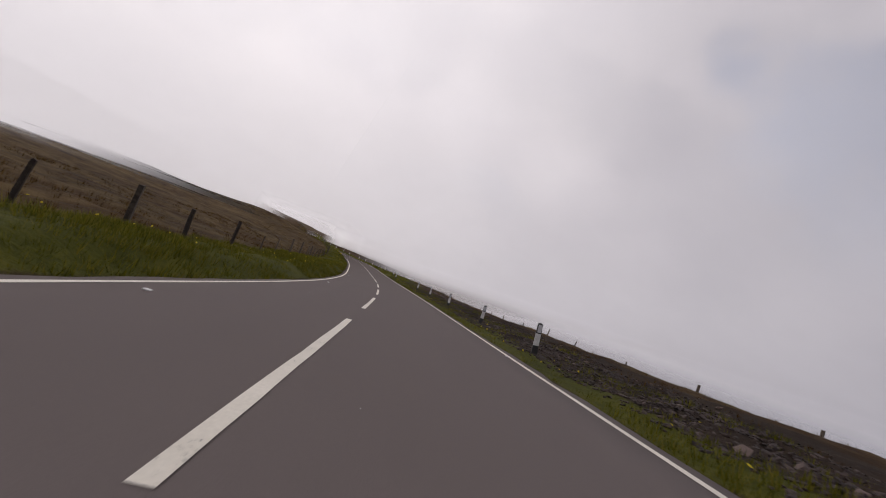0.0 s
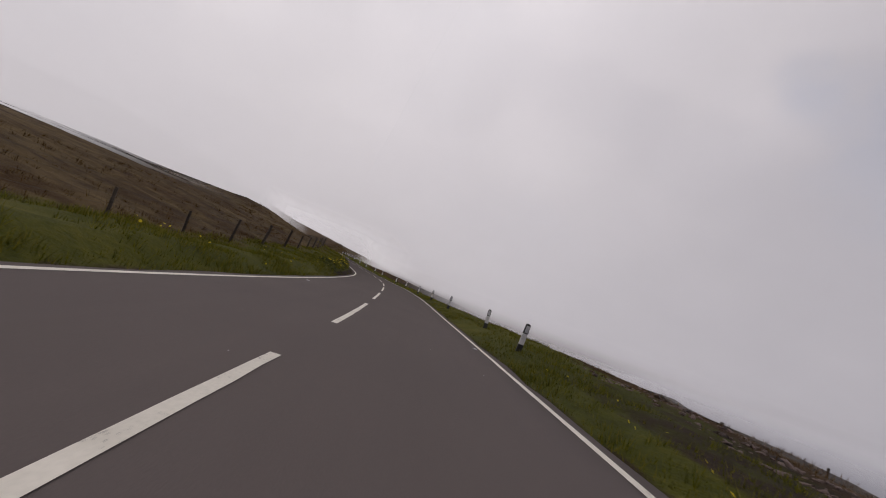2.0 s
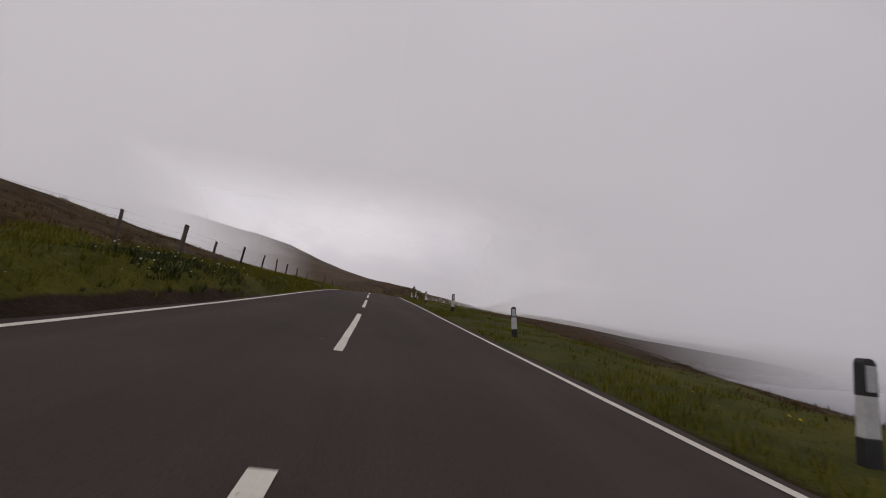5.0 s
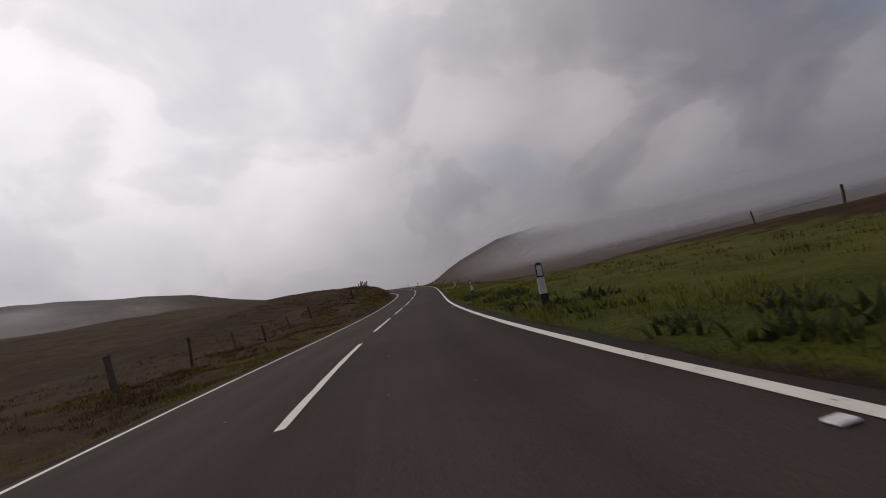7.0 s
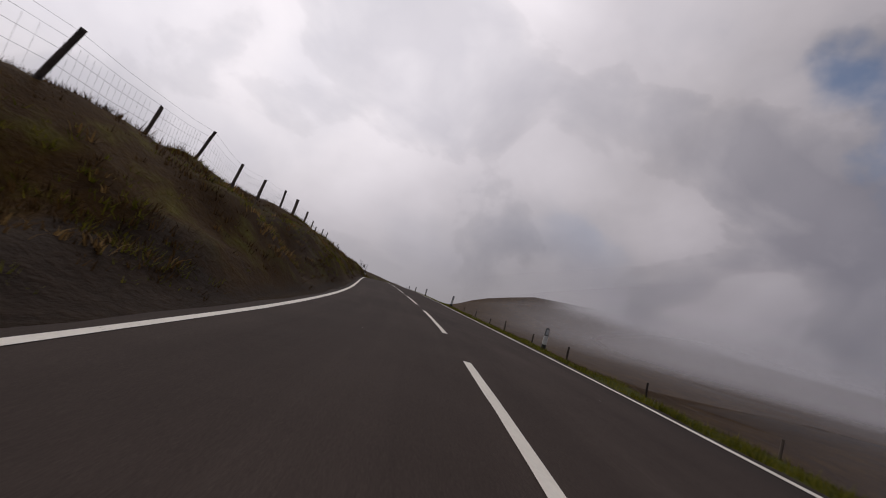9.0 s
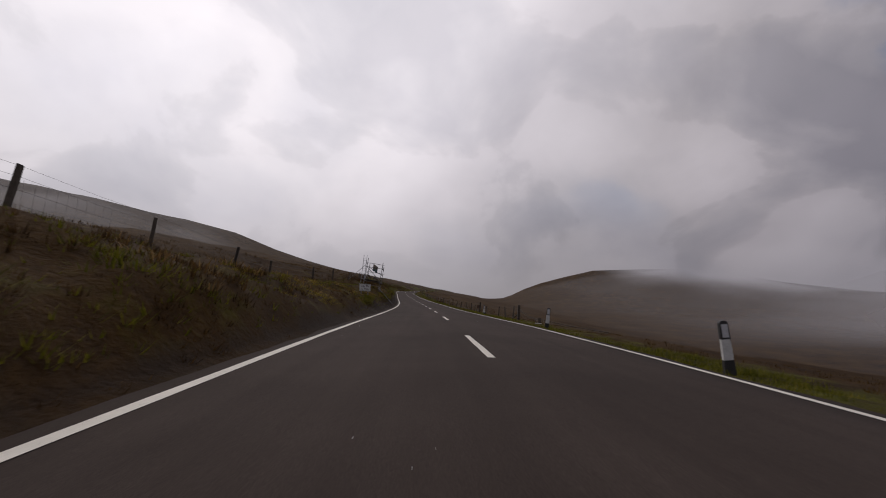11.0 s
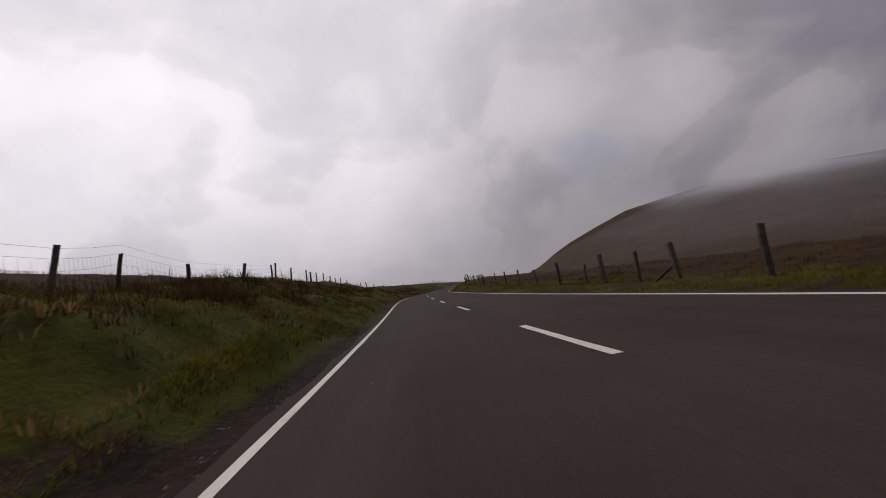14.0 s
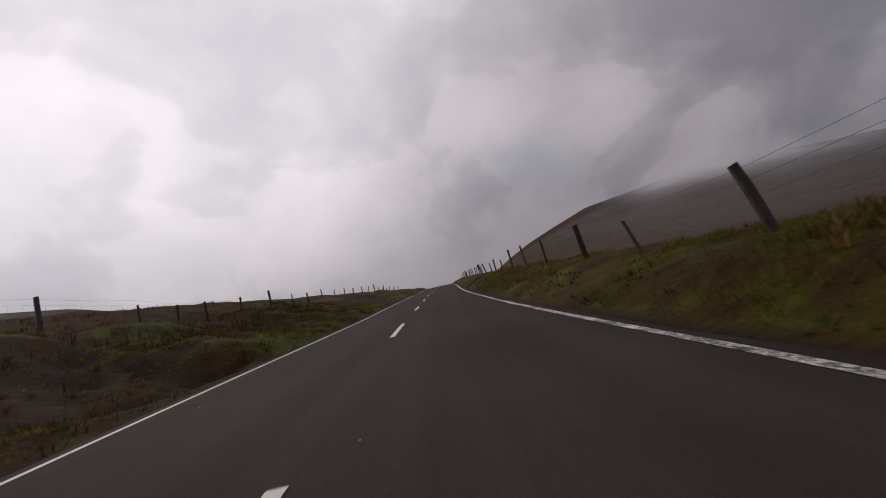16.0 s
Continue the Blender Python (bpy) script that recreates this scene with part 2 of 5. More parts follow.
def make_blades(name, stops):
    """Grass and leaves: each blade takes its own tone."""
    m, t, bsdf = material(name)
    r = t.add("ShaderNodeNewGeometry").outputs["Random Per Island"]
    patch = t.noise(place(t), 0.6, 4.0, 0.6)
    f = t.math("ADD", t.math("MULTIPLY", r, 0.55), t.math("MULTIPLY", patch, 0.55))
    tone = t.ramp(f, stops)
    t.link(tone, bsdf.inputs["Base Color"])
    bsdf.inputs["Roughness"].default_value = 0.8
    bsdf.inputs["Specular IOR Level"].default_value = 0.2
    thin, both = t.add("ShaderNodeBsdfTranslucent"), t.add("ShaderNodeMixShader")
    t.link(tone, thin.inputs[0])
    both.inputs[0].default_value = 0.45
    t.link(bsdf.outputs[0], both.inputs[1]), t.link(thin.outputs[0], both.inputs[2])
    t.link(both.outputs[0], m.node_tree.nodes["Material Output"].inputs[0])
    return m


ASPHALT, PAINT, GROUND = make_asphalt(), make_paint(), make_ground()
GREEN = make_blades("verge_grass", [(0.2, (0.034, 0.037, 0.004)), (0.45, (0.090, 0.095, 0.007)), (0.7, (0.155, 0.145, 0.012)), (0.95, (0.25, 0.195, 0.042))])
STRAW = make_blades("moor_grass", [(0.2, (0.022, 0.010, 0.0026)), (0.5, (0.056, 0.029, 0.006)), (0.8, (0.125, 0.074, 0.019))])
GOLD = make_blades("golden_moss", [(0.2, (0.075, 0.055, 0.006)), (0.5, (0.19, 0.145, 0.015)), (0.9, (0.36, 0.26, 0.05))])
RUSSET = make_blades("dead_bracken", [(0.2, (0.06, 0.032, 0.012)), (0.5, (0.16, 0.092, 0.032)), (0.9, (0.34, 0.22, 0.085))])
HEATH = make_blades("heather", [(0.2, (0.014, 0.008, 0.004)), (0.5, (0.045, 0.024, 0.009)), (0.75, (0.095, 0.052, 0.016)), (0.95, (0.17, 0.10, 0.03))])
LEAF = make_blades("broad_leaf", [(0.2, (0.026, 0.032, 0.009)), (0.6, (0.052, 0.062, 0.02)), (0.95, (0.12, 0.13, 0.06))])
PETAL = make_blades("yellow_petals", [(0.2, (0.65, 0.47, 0.02)), (0.9, (0.8, 0.66, 0.05))])
PALE_PETAL = make_blades("white_petals", [(0.2, (0.55, 0.54, 0.42)), (0.9, (0.75, 0.74, 0.62))])
WOOD = simple("weathered_wood", (0.030, 0.022, 0.017), (0.12, 0.095, 0.072), 6.0, 0.9, 0.006, vary=0.35)
WIRE = simple("rusted_wire", (0.04, 0.035, 0.03), (0.11, 0.10, 0.09), 20.0, 0.7, 0.0, metal=0.3)
WHITE = simple("white_plastic", (0.55, 0.54, 0.52), (0.80, 0.79, 0.77), 3.0, 0.55, 0.001)
BLACK = simple("black_plastic", (0.012, 0.012, 0.013), (0.035, 0.033, 0.032), 5.0, 0.6, 0.001)
REFLECT = simple("reflector_film", (0.50, 0.50, 0.52), (0.66, 0.66, 0.68), 30.0, 0.3, 0.0)
SLATE = simple("pale_slate", (0.012, 0.010, 0.010), (0.085, 0.075, 0.072), 3.0, 0.6, 0.01, vary=0.6)
STONE = simple("slate_rubble", (0.022, 0.0135, 0.0115), (0.15, 0.105, 0.088), 2.5, 0.85, 0.02, vary=0.5)
STEEL = simple("scaffold_steel", (0.10, 0.10, 0.105), (0.24, 0.24, 0.245), 7.0, 0.55, 0.001, metal=0.7)
ALLOY = simple("ladder_alloy", (0.28, 0.28, 0.29), (0.45, 0.45, 0.46), 9.0, 0.45, 0.0, metal=0.8)
PLANK = simple("scaffold_board", (0.05, 0.04, 0.03), (0.14, 0.11, 0.08), 5.0, 0.9, 0.003)
SIGN_FACE = simple("sign_face", (0.60, 0.59, 0.57), (0.76, 0.75, 0.73), 3.0, 0.5, 0.0)
RUST = simple("brown_board_face", (0.05, 0.022, 0.014), (0.10, 0.045, 0.028), 4.0, 0.6, 0.0)

# ---------------------------------------------------------------- line of the road


def curve(values, step):
    knots = np.arange(len(values)) * step - 20.0
    return lambda s: np.interp(s, knots, values)


bend, climb, fall = curve(KAPPA, 10.0), curve(GRADE, 20.0), curve(FALL, 30.0)
half_l, half_r = curve(HALF_L, 40.0), curve(HALF_R, 40.0)
ST = np.arange(-80.0, 2300.1, 1.0)


def integrate(values):
    total = np.concatenate([[0.0], np.cumsum((values[1:] + values[:-1]) / 2)])
    return total - np.interp(0.0, ST, total)


K_ALL = np.where((ST < -20) | (ST > 600), 0.0, bend(ST))
TH = integrate(K_ALL)
AX, AY, AZ = integrate(np.sin(TH)), integrate(np.cos(TH)), integrate(np.where(ST > 640, 0.028, climb(ST)))
SMOOTH = np.ones(241) / 241
pad = lambda a: np.convolve(np.concatenate([a[0] + (np.arange(-120, 0)) * (a[1] - a[0]), a, a[-1] + np.arange(1, 121) * (a[-1] - a[-2])]), SMOOTH, "valid")
FX, FY, FTH = pad(AX), pad(AY), pad(TH)


def axis(s):
    return [np.interp(s, ST, a) for a in (AX, AY, AZ, TH)]


def smooth01(x):
    x = np.clip(x, 0.0, 1.0)
    return x * x * (3 - 2 * x)


def lattice(x, y, seed):
    """Random value at whole numbers, between 0 and 1."""
    h = np.sin(x * 127.1 + y * 311.7 + seed * 74.7) * 43758.5453
    return h - np.floor(h)


def wave(x, y, seed=0):
    """Smooth noise between -1 and 1."""
    x0, y0 = np.floor(x), np.floor(y)
    u, v = smooth01(x - x0), smooth01(y - y0)
    a, b = lattice(x0, y0, seed), lattice(x0 + 1, y0, seed)
    c, d = lattice(x0, y0 + 1, seed), lattice(x0 + 1, y0 + 1, seed)
    return 2 * ((a * (1 - u) + b * u) * (1 - v) + (c * (1 - u) + d * u) * v) - 1


def table(rows):
    """Columns over stations: rows of (station, value, value, ...)."""
    a = np.array(rows)
    return lambda s: [np.interp(s, a[:, 0], a[:, i]) for i in range(1, a.shape[1])]


# station; fence's distance out; height over the road's axis at 4.6 m, at the fence, 20, 60, 150, 400 m out
LEFT = table([
    (-80, 7.2, 0.1, 0, 0.3, 1.5, 3, 5), (0, 7.2, 0.05, -0.15, 0.7, 3, 4, 5), (30, 7.2, 0.15, 0.05, 1.2, 3.4, 4.4, 6),
    (50, 7.2, 0, -0.25, 1.1, 3.2, 4.4, 6), (70, 7, 0.05, -0.05, 1.3, 3, 4, 6), (85, 7.1, 0.4, 0.45, 1.8, 2.8, 4, 6),
    (100, 7.3, 0.65, 0.9, 2.2, 3.2, 5, 8), (113, 7.3, 0.85, 1.4, 2.8, 3.3, 3, 2.8), (124, 7.3, 0.85, 1.4, 4.2, 4.7, 4.4, 4.2),
    (140, 7.4, 0.75, 1.1, 4.2, 4.7, 4.4, 4.2), (160, 7.5, 0.5, 0.85, 4.2, 4.7, 4.4, 4.2), (185, 7.6, 0.2, 0.5, 2.6, 5, 6, 6),
    (215, 8, -0.25, 0, 0.4, 1.6, 3, 5), (238, 9.4, -0.2, 0, 0.6, 2, 3.2, 5), (250, 8.4, 0.35, 0.8, 2.4, 4.6, 6, 5.4),
    (258, 7.2, 0.6, 1.25, 3.2, 6, 8, 7.2), (272, 8, 0.35, 2, 4, 7, 12, 10.8), (285, 7.6, 0.4, 2.25, 4.2, 7.5, 13, 11.7),
    (294, 8, 0.7, 2.5, 4, 7.5, 13, 11.7), (302, 8.2, 0.9, 2.6, 3.6, 6.44, 12, 10.8), (340, 8.4, 0.9, 2.1, 3.2, 5.06, 9.6, 8.64),
    (362, 8.4, 0.6, 1.25, 3.6, 6.44, 11.2, 10.08), (372, 8.5, 0.65, 1.25, 4, 7.82, 12.8, 11.52), (388, 8.2, 0.9, 1.95, 4.6, 9.2, 14.4, 12.96),
    (400, 8.3, 1, 2.3, 4.8, 9.03, 13.6, 12.24), (410, 8.6, 1.05, 2.5, 4.9, 9.46, 15.64, 14.08), (420, 9, 1.1, 2.7, 5.2, 9.46, 17, 15.3),
    (428, 9, 0.45, 2.6, 5.2, 9.46, 17, 15.3), (437, 8.4, 0.7, 2.5, 5.7, 9.89, 18.36, 16.52), (446, 8.4, 0.3, 2.4, 5.7, 9.89, 18.36, 16.52),
    (463, 7.9, 0.75, 2.2, 6, 10.32, 18.36, 16.52), (473, 9, 0.5, 2.95, 6.1, 10.32, 18.36, 16.52), (484, 10.5, 0.75, 3.75, 6.2, 11.18, 19.72, 17.75),
    (500, 11.2, 0.6, 4, 6, 11.18, 19.72, 17.75), (514, 11.8, 0.6, 4, 5.9, 11.18, 19.72, 17.75), (526, 12, 0.3, 3.4, 5.5, 10.75, 21.08, 18.97),
    (545, 12, 0.2, 2.45, 4.8, 10.75, 23.12, 20.81), (640, 10, 0.3, 1.8, 3.8, 10.32, 23.12, 20.81), (760, 10, 0.3, 1.6, 3.2, 9.46, 20.4, 18.36),
    (2300, 10, 0.3, 1.4, 2.2, 8.6, 17.68, 15.91)])
# station; fence; height at 4.6 m, at the fence, 15, 40, 120, 400 m out
RIGHT = table([
    (-80, 7, 0.15, 0.25, 0.35, -6, -30, -60), (30, 7, 0.12, 0.25, 0.35, -6, -30, -60), (55, 7, 0.1, 0.1, 0, -7, -30, -60),
    (70, 7, 0.25, 0.4, 0.1, -9, -34, -60), (100, 7, 0, 0, -0.6, -10, -34, -60), (150, 7, -0.25, -0.35, -1.4, -10, -34, -60),
    (190, 7, -0.15, -0.2, -0.6, -2.5, -5, 0), (206, 9, -0.15, -0.15, -0.4, -0.5, -0.5, 2), (232, 9, -0.15, -0.15, -0.5, -0.5, -0.5, 2),
    (245, 8, -0.25, -0.4, -0.7, -1.2, -1, 5), (257, 7.5, -0.3, -0.7, -1.9, -6, -14, -12), (270, 7, -0.3, -0.8, -2.4, -8, -18, -20),
    (330, 7, -0.4, -0.7, -1.8, -7, -18, -20), (370, 7, -0.35, -0.55, -1.2, -6.5, -13, -16), (425, 6.6, -0.35, -0.75, -1.2, -6, -13, -16),
    (450, 6, -0.35, -0.65, -0.9, -6.5, -20, -24), (480, 6.2, -0.25, -0.55, -0.9, -6, -20, -24), (504, 6, -0.1, -0.2, -0.9, -6, -19, -24),
    (513, 5.6, -0.05, 0, -0.9, -6, -19, -24), (518.5, 6.3, 0.1, 0.36, -0.9, -6, -19, -24), (524, 6.2, 0.2, 0.5, -0.9, -6, -19, -24),
    (534, 5.85, 0.05, 0.25, -0.9, -6, -19, -24), (540, 5.85, 0.05, 0.2, -0.9, -6, -19, -24), (550, 5.8, 0.05, 0.3, -0.9, -6, -19, -24),
    (640, 6.2, 0.1, 0.4, -0.9, -6, -19, -24), (2300, 6.2, 0.1, 0.4, -0.9, -6, -19, -24)])
# hills far off: x, y, height
RIDGES = [[(-600, 380, 70), (-600, 480, 95), (-600, 620, 112), (-596, 700, 115), (-570, 790, 108), (-560, 850, 100), (-560, 1016, 86), (-545, 1120, 76), (-500, 1300, 62), (-420, 1600, 56)],
          [(-420, 1600, 60), (-217, 1230, 45), (-133, 1200, 52), (1, 1186, 76), (63, 1180, 96), (150, 1150, 102), (250, 1090, 76), (400, 950, 58), (520, 760, 42), (600, 500, 26), (640, 250, 14)]]


def ridge(x, y):
    best = np.zeros_like(x)
    for line in RIDGES:
        for (x0, y0, h0), (x1, y1, h1) in zip(line, line[1:]):
            k = np.clip(((x - x0) * (x1 - x0) + (y - y0) * (y1 - y0)) / ((x1 - x0) ** 2 + (y1 - y0) ** 2), 0, 1)
            d = np.hypot(x - x0 - k * (x1 - x0), y - y0 - k * (y1 - y0))
            best = np.maximum(best, (h0 + k * (h1 - h0)) * (0.55 * np.exp(-(d / 200.0) ** 2) + 0.45 * np.exp(-(d / 400.0) ** 2)))
    return best


def hummock(x, y):
    """Rounded tussocks with sharp hollows between, about -0.9 to 1."""
    a, b = wave(x / 1.5, y / 1.5, 7), wave(x / 3.2, y / 3.2, 8)
    return 1.1 * (1 - np.abs(a)) ** 0.7 + 0.7 * b - 0.75


def plan(s, lat):
    """World x, y of a station and an offset to the right; far from the road the lines run smooth."""
    w = smooth01((np.abs(lat) - 14.0) / 90.0)
    x = (1 - w) * (np.interp(s, ST, AX) + lat * np.cos(np.interp(s, ST, TH))) + w * (np.interp(s, ST, FX) + lat * np.cos(np.interp(s, ST, FTH)))
    y = (1 - w) * (np.interp(s, ST, AY) - lat * np.sin(np.interp(s, ST, TH))) + w * (np.interp(s, ST, FY) - lat * np.sin(np.interp(s, ST, FTH)))
    return x, y


def road_z(s, lat):
    return np.interp(s, ST, AZ) - lat * fall(s) - CROWN * np.abs(lat)


MARGIN = 0.25
GULLIES = [(278.0, 2.4), (414.0, 1.2), (442.8, 1.7), (455.0, 1.3)]


def ground_z(s, lat):
    """Height of the land, without the road's own crust."""
    s, lat = np.broadcast_arrays(np.asarray(s, float), np.asarray(lat, float))
    base = np.interp(s, ST, AZ)
    fl, l1, l2, l3, l4, l5, l6 = LEFT(s)
    fr, r1, r2, r3, r4, r5, r6 = RIGHT(s)
    el, er = half_l(s) + MARGIN, half_r(s) + MARGIN
    notch = np.clip(wave(s / 4.3, 0 * s + 3, 61) * 1.1 - 0.35, 0, 1) * np.interp(s, [250, 265, 350, 365, 450, 480], [0, 0.5, 0.5, 1, 1, 0.4])
    l1 = l1 * (1 - 0.6 * notch) + 0.12 * wave(s / 2.1, 0 * s, 62) * np.interp(s, [60, 90], [0.3, 1])
    bulge = np.interp(s, [240, 262, 455, 475], [0, 0.3, 0.36, 0])
    gully = sum(np.exp(-((s - at) / wide) ** 2) for at, wide in GULLIES)
    l1 = l1 * (1 - 0.75 * gully)
    zl, zr = road_z(s, -el) - base - 0.03, road_z(s, er) - base - 0.03
    knots = [-1300 + 0 * s, -400 + 0 * s, -150 + 0 * s, -60 + 0 * s, -20 + 0 * s, -fl, -(el + 1.25 + 0.42 * (fl - el - 1.25)), -(el + 1.25 + 0.6 * notch + 0.25 * wave(s / 3.1, 0 * s, 63)), -(el + 0.3), -el + 0.25, er - 0.25, er + 0.15, er + 1.35, fr, 15 + 0 * s, 40 + 0 * s, 120 + 0 * s, 400 + 0 * s, 1300 + 0 * s]
    vals = [l6 * 0.6, l6, l5, l4, l3, l2, l1 + (l2 - l1) * (0.42 + bulge * 0.6 - 0.55 * gully), l1, zl - 0.02, zl - 0.1, zr - 0.1, zr - 0.02, r1, r2, r3, r4, r5, r6, r6 * 0.5]
    z = np.array(vals[0], float) + 0 * s
    for k0, k1, v0, v1 in zip(knots, knots[1:], vals, vals[1:]):
        u = np.clip((lat - k0) / (k1 - k0), 0, 1)
        z = np.where(lat >= k0, v0 + (v1 - v0) * (0.45 * u + 0.55 * smooth01(u)), z)
    x, y = plan(s, lat)
    out = np.maximum(-(lat + el), lat - er)
    rough = smooth01((out - 0.3) / 2.0)
    big = smooth01((out - 6) / 30.0)
    z = z + rough * (0.11 * wave(x / 1.9, y / 1.9, 1) + 0.06 * wave(x / 0.7, y / 0.7, 2)) + big * (0.35 * wave(x / 7, y / 7, 3) + 1.3 * wave(x / 38, y / 38, 4))
    hump = np.where(lat < 0, np.interp(s, [240, 262, 380, 455, 475, 600], [0, 0.3, 0.42, 0.42, 0.52, 0.5]), np.interp(s, [480, 510, 600], [0, 0.14, 0.14])) * smooth01((out - 0.5) / 0.8) * smooth01((16 - out) / 6)
    z = z + hump * hummock(x, y)
    z = z + smooth01((out - 150) / 300) * 4 * wave(x / 190, y / 190, 5)
    hill = ridge(x, y) + 3.0 * wave(x / 90, y / 90, 6) + 1.2 * wave(x / 34, y / 34, 9)
    land = base + z
    k = smooth01((out - 22) / np.interp(s, [500, 640], [200, 110]))
    over = hill - land
    return land + k * 0.5 * (over + np.sqrt(over * over + 60.0) - 3.0)


def world(s, lat, up=0.0):
    """Point of the land (or of the road, inside its edges)."""
    x, y = plan(np.asarray(s, float), np.asarray(lat, float))
    inside = (lat > -half_l(s) - MARGIN) & (lat < half_r(s) + MARGIN)
    z = np.where(inside, road_z(s, lat), ground_z(s, lat))
    return Vector((float(x), float(y), float(z) + up))


# ---------------------------------------------------------------- building helpers


def mesh_ob(name, verts, faces, mat, parent=None, label="", smooth=False):
    me = bpy.data.meshes.new(name)
    me.from_pydata(verts if isinstance(verts, list) else verts.tolist(), [], faces if isinstance(faces, list) else faces.tolist())
    if mat:
        me.materials.append(mat)
    if smooth:
        me.shade_smooth()
    ob = new(name, me)
    ob.parent = parent
    return tagged(ob, label)


def part(name, bm, mat, parent=None, label="", smooth=False):
    me = bpy.data.meshes.new(name)
    bm.to_mesh(me), bm.free()
    me.materials.append(mat)
    if smooth:
        me.shade_smooth()
    ob = new(name, me)
    ob.parent = parent
    return tagged(ob, label)


def share(name, mesh, parent, m):
    ob = new(name, mesh)
    ob.parent = parent
    ob.matrix_basis = m
    return ob


def empty(name, m, label, category, group="", kind=""):
    ob = new(name)
    ob.matrix_basis = m
    ob.empty_display_size = 0.2
    return tagged(ob, label, category, group, kind)


def tube(bm, a, b, r0, r1=None, n=8, caps=True):
    """A round bar from a to b."""
    a, b = Vector(a), Vector(b)
    r1 = r0 if r1 is None else r1
    q = (b - a).to_track_quat("Z", "Y").to_matrix()
    rings = []
    for p, r in ((a, r0), (b, r1)):
        rings.append([bm.verts.new(p + q @ Vector((r * math.cos(2 * math.pi * i / n), r * math.sin(2 * math.pi * i / n), 0))) for i in range(n)])
    for i in range(n):
        bm.faces.new((rings[0][i], rings[0][(i + 1) % n], rings[1][(i + 1) % n], rings[1][i]))
    if caps:
        bm.faces.new(list(reversed(rings[0]))), bm.faces.new(rings[1])
    return bm


def box(bm, x, y, z, m=Matrix(), bevel=0.0):
    made = bmesh.ops.create_cube(bm, size=1.0, matrix=m @ Matrix.Diagonal((x, y, z, 1)))
    if bevel:
        edges = {e for v in made["verts"] for e in v.link_edges}
        bmesh.ops.bevel(bm, geom=list(edges), offset=bevel, segments=1, affect="EDGES")
    return bm


def upright(s, lat, up=0.0, turn=0.0, lean_x=0.0, lean_y=0.0):
    """Pose on the land, facing back down the road."""
    p = world(s, lat, up)
    th = float(np.interp(s, ST, TH))
    return Matrix.Translation(p) @ pose(0, 0, 0, lean_x, lean_y, -math.degrees(th) + turn)


# ---------------------------------------------------------------- ground, road and paint
STEPS = np.concatenate([np.arange(-80, -20, 5.0), np.arange(-20, 240, 1.0), np.arange(240, 570, 0.5), np.arange(570, 760, 5.0), np.arange(760, 1600, 14.0), np.arange(1600, 2301, 50.0)])


def sheet(name, stations, lats, zfun, mat, lift=0.0):
    s, l = np.meshgrid(stations, lats, indexing="ij")
    x, y = plan(s, l)
    v = np.stack([x, y, zfun(s, l) + lift], -1).reshape(-1, 3)
    n, k = s.shape
    i = (np.arange(n - 1)[:, None] * k + np.arange(k - 1)[None]).reshape(-1)
    f = np.stack([i, i + 1, i + k + 1, i + k], -1)[:, ::-1]
    ob = mesh_ob(name, v, f, mat, smooth=True)
    return ob, s.reshape(-1), l.reshape(-1)


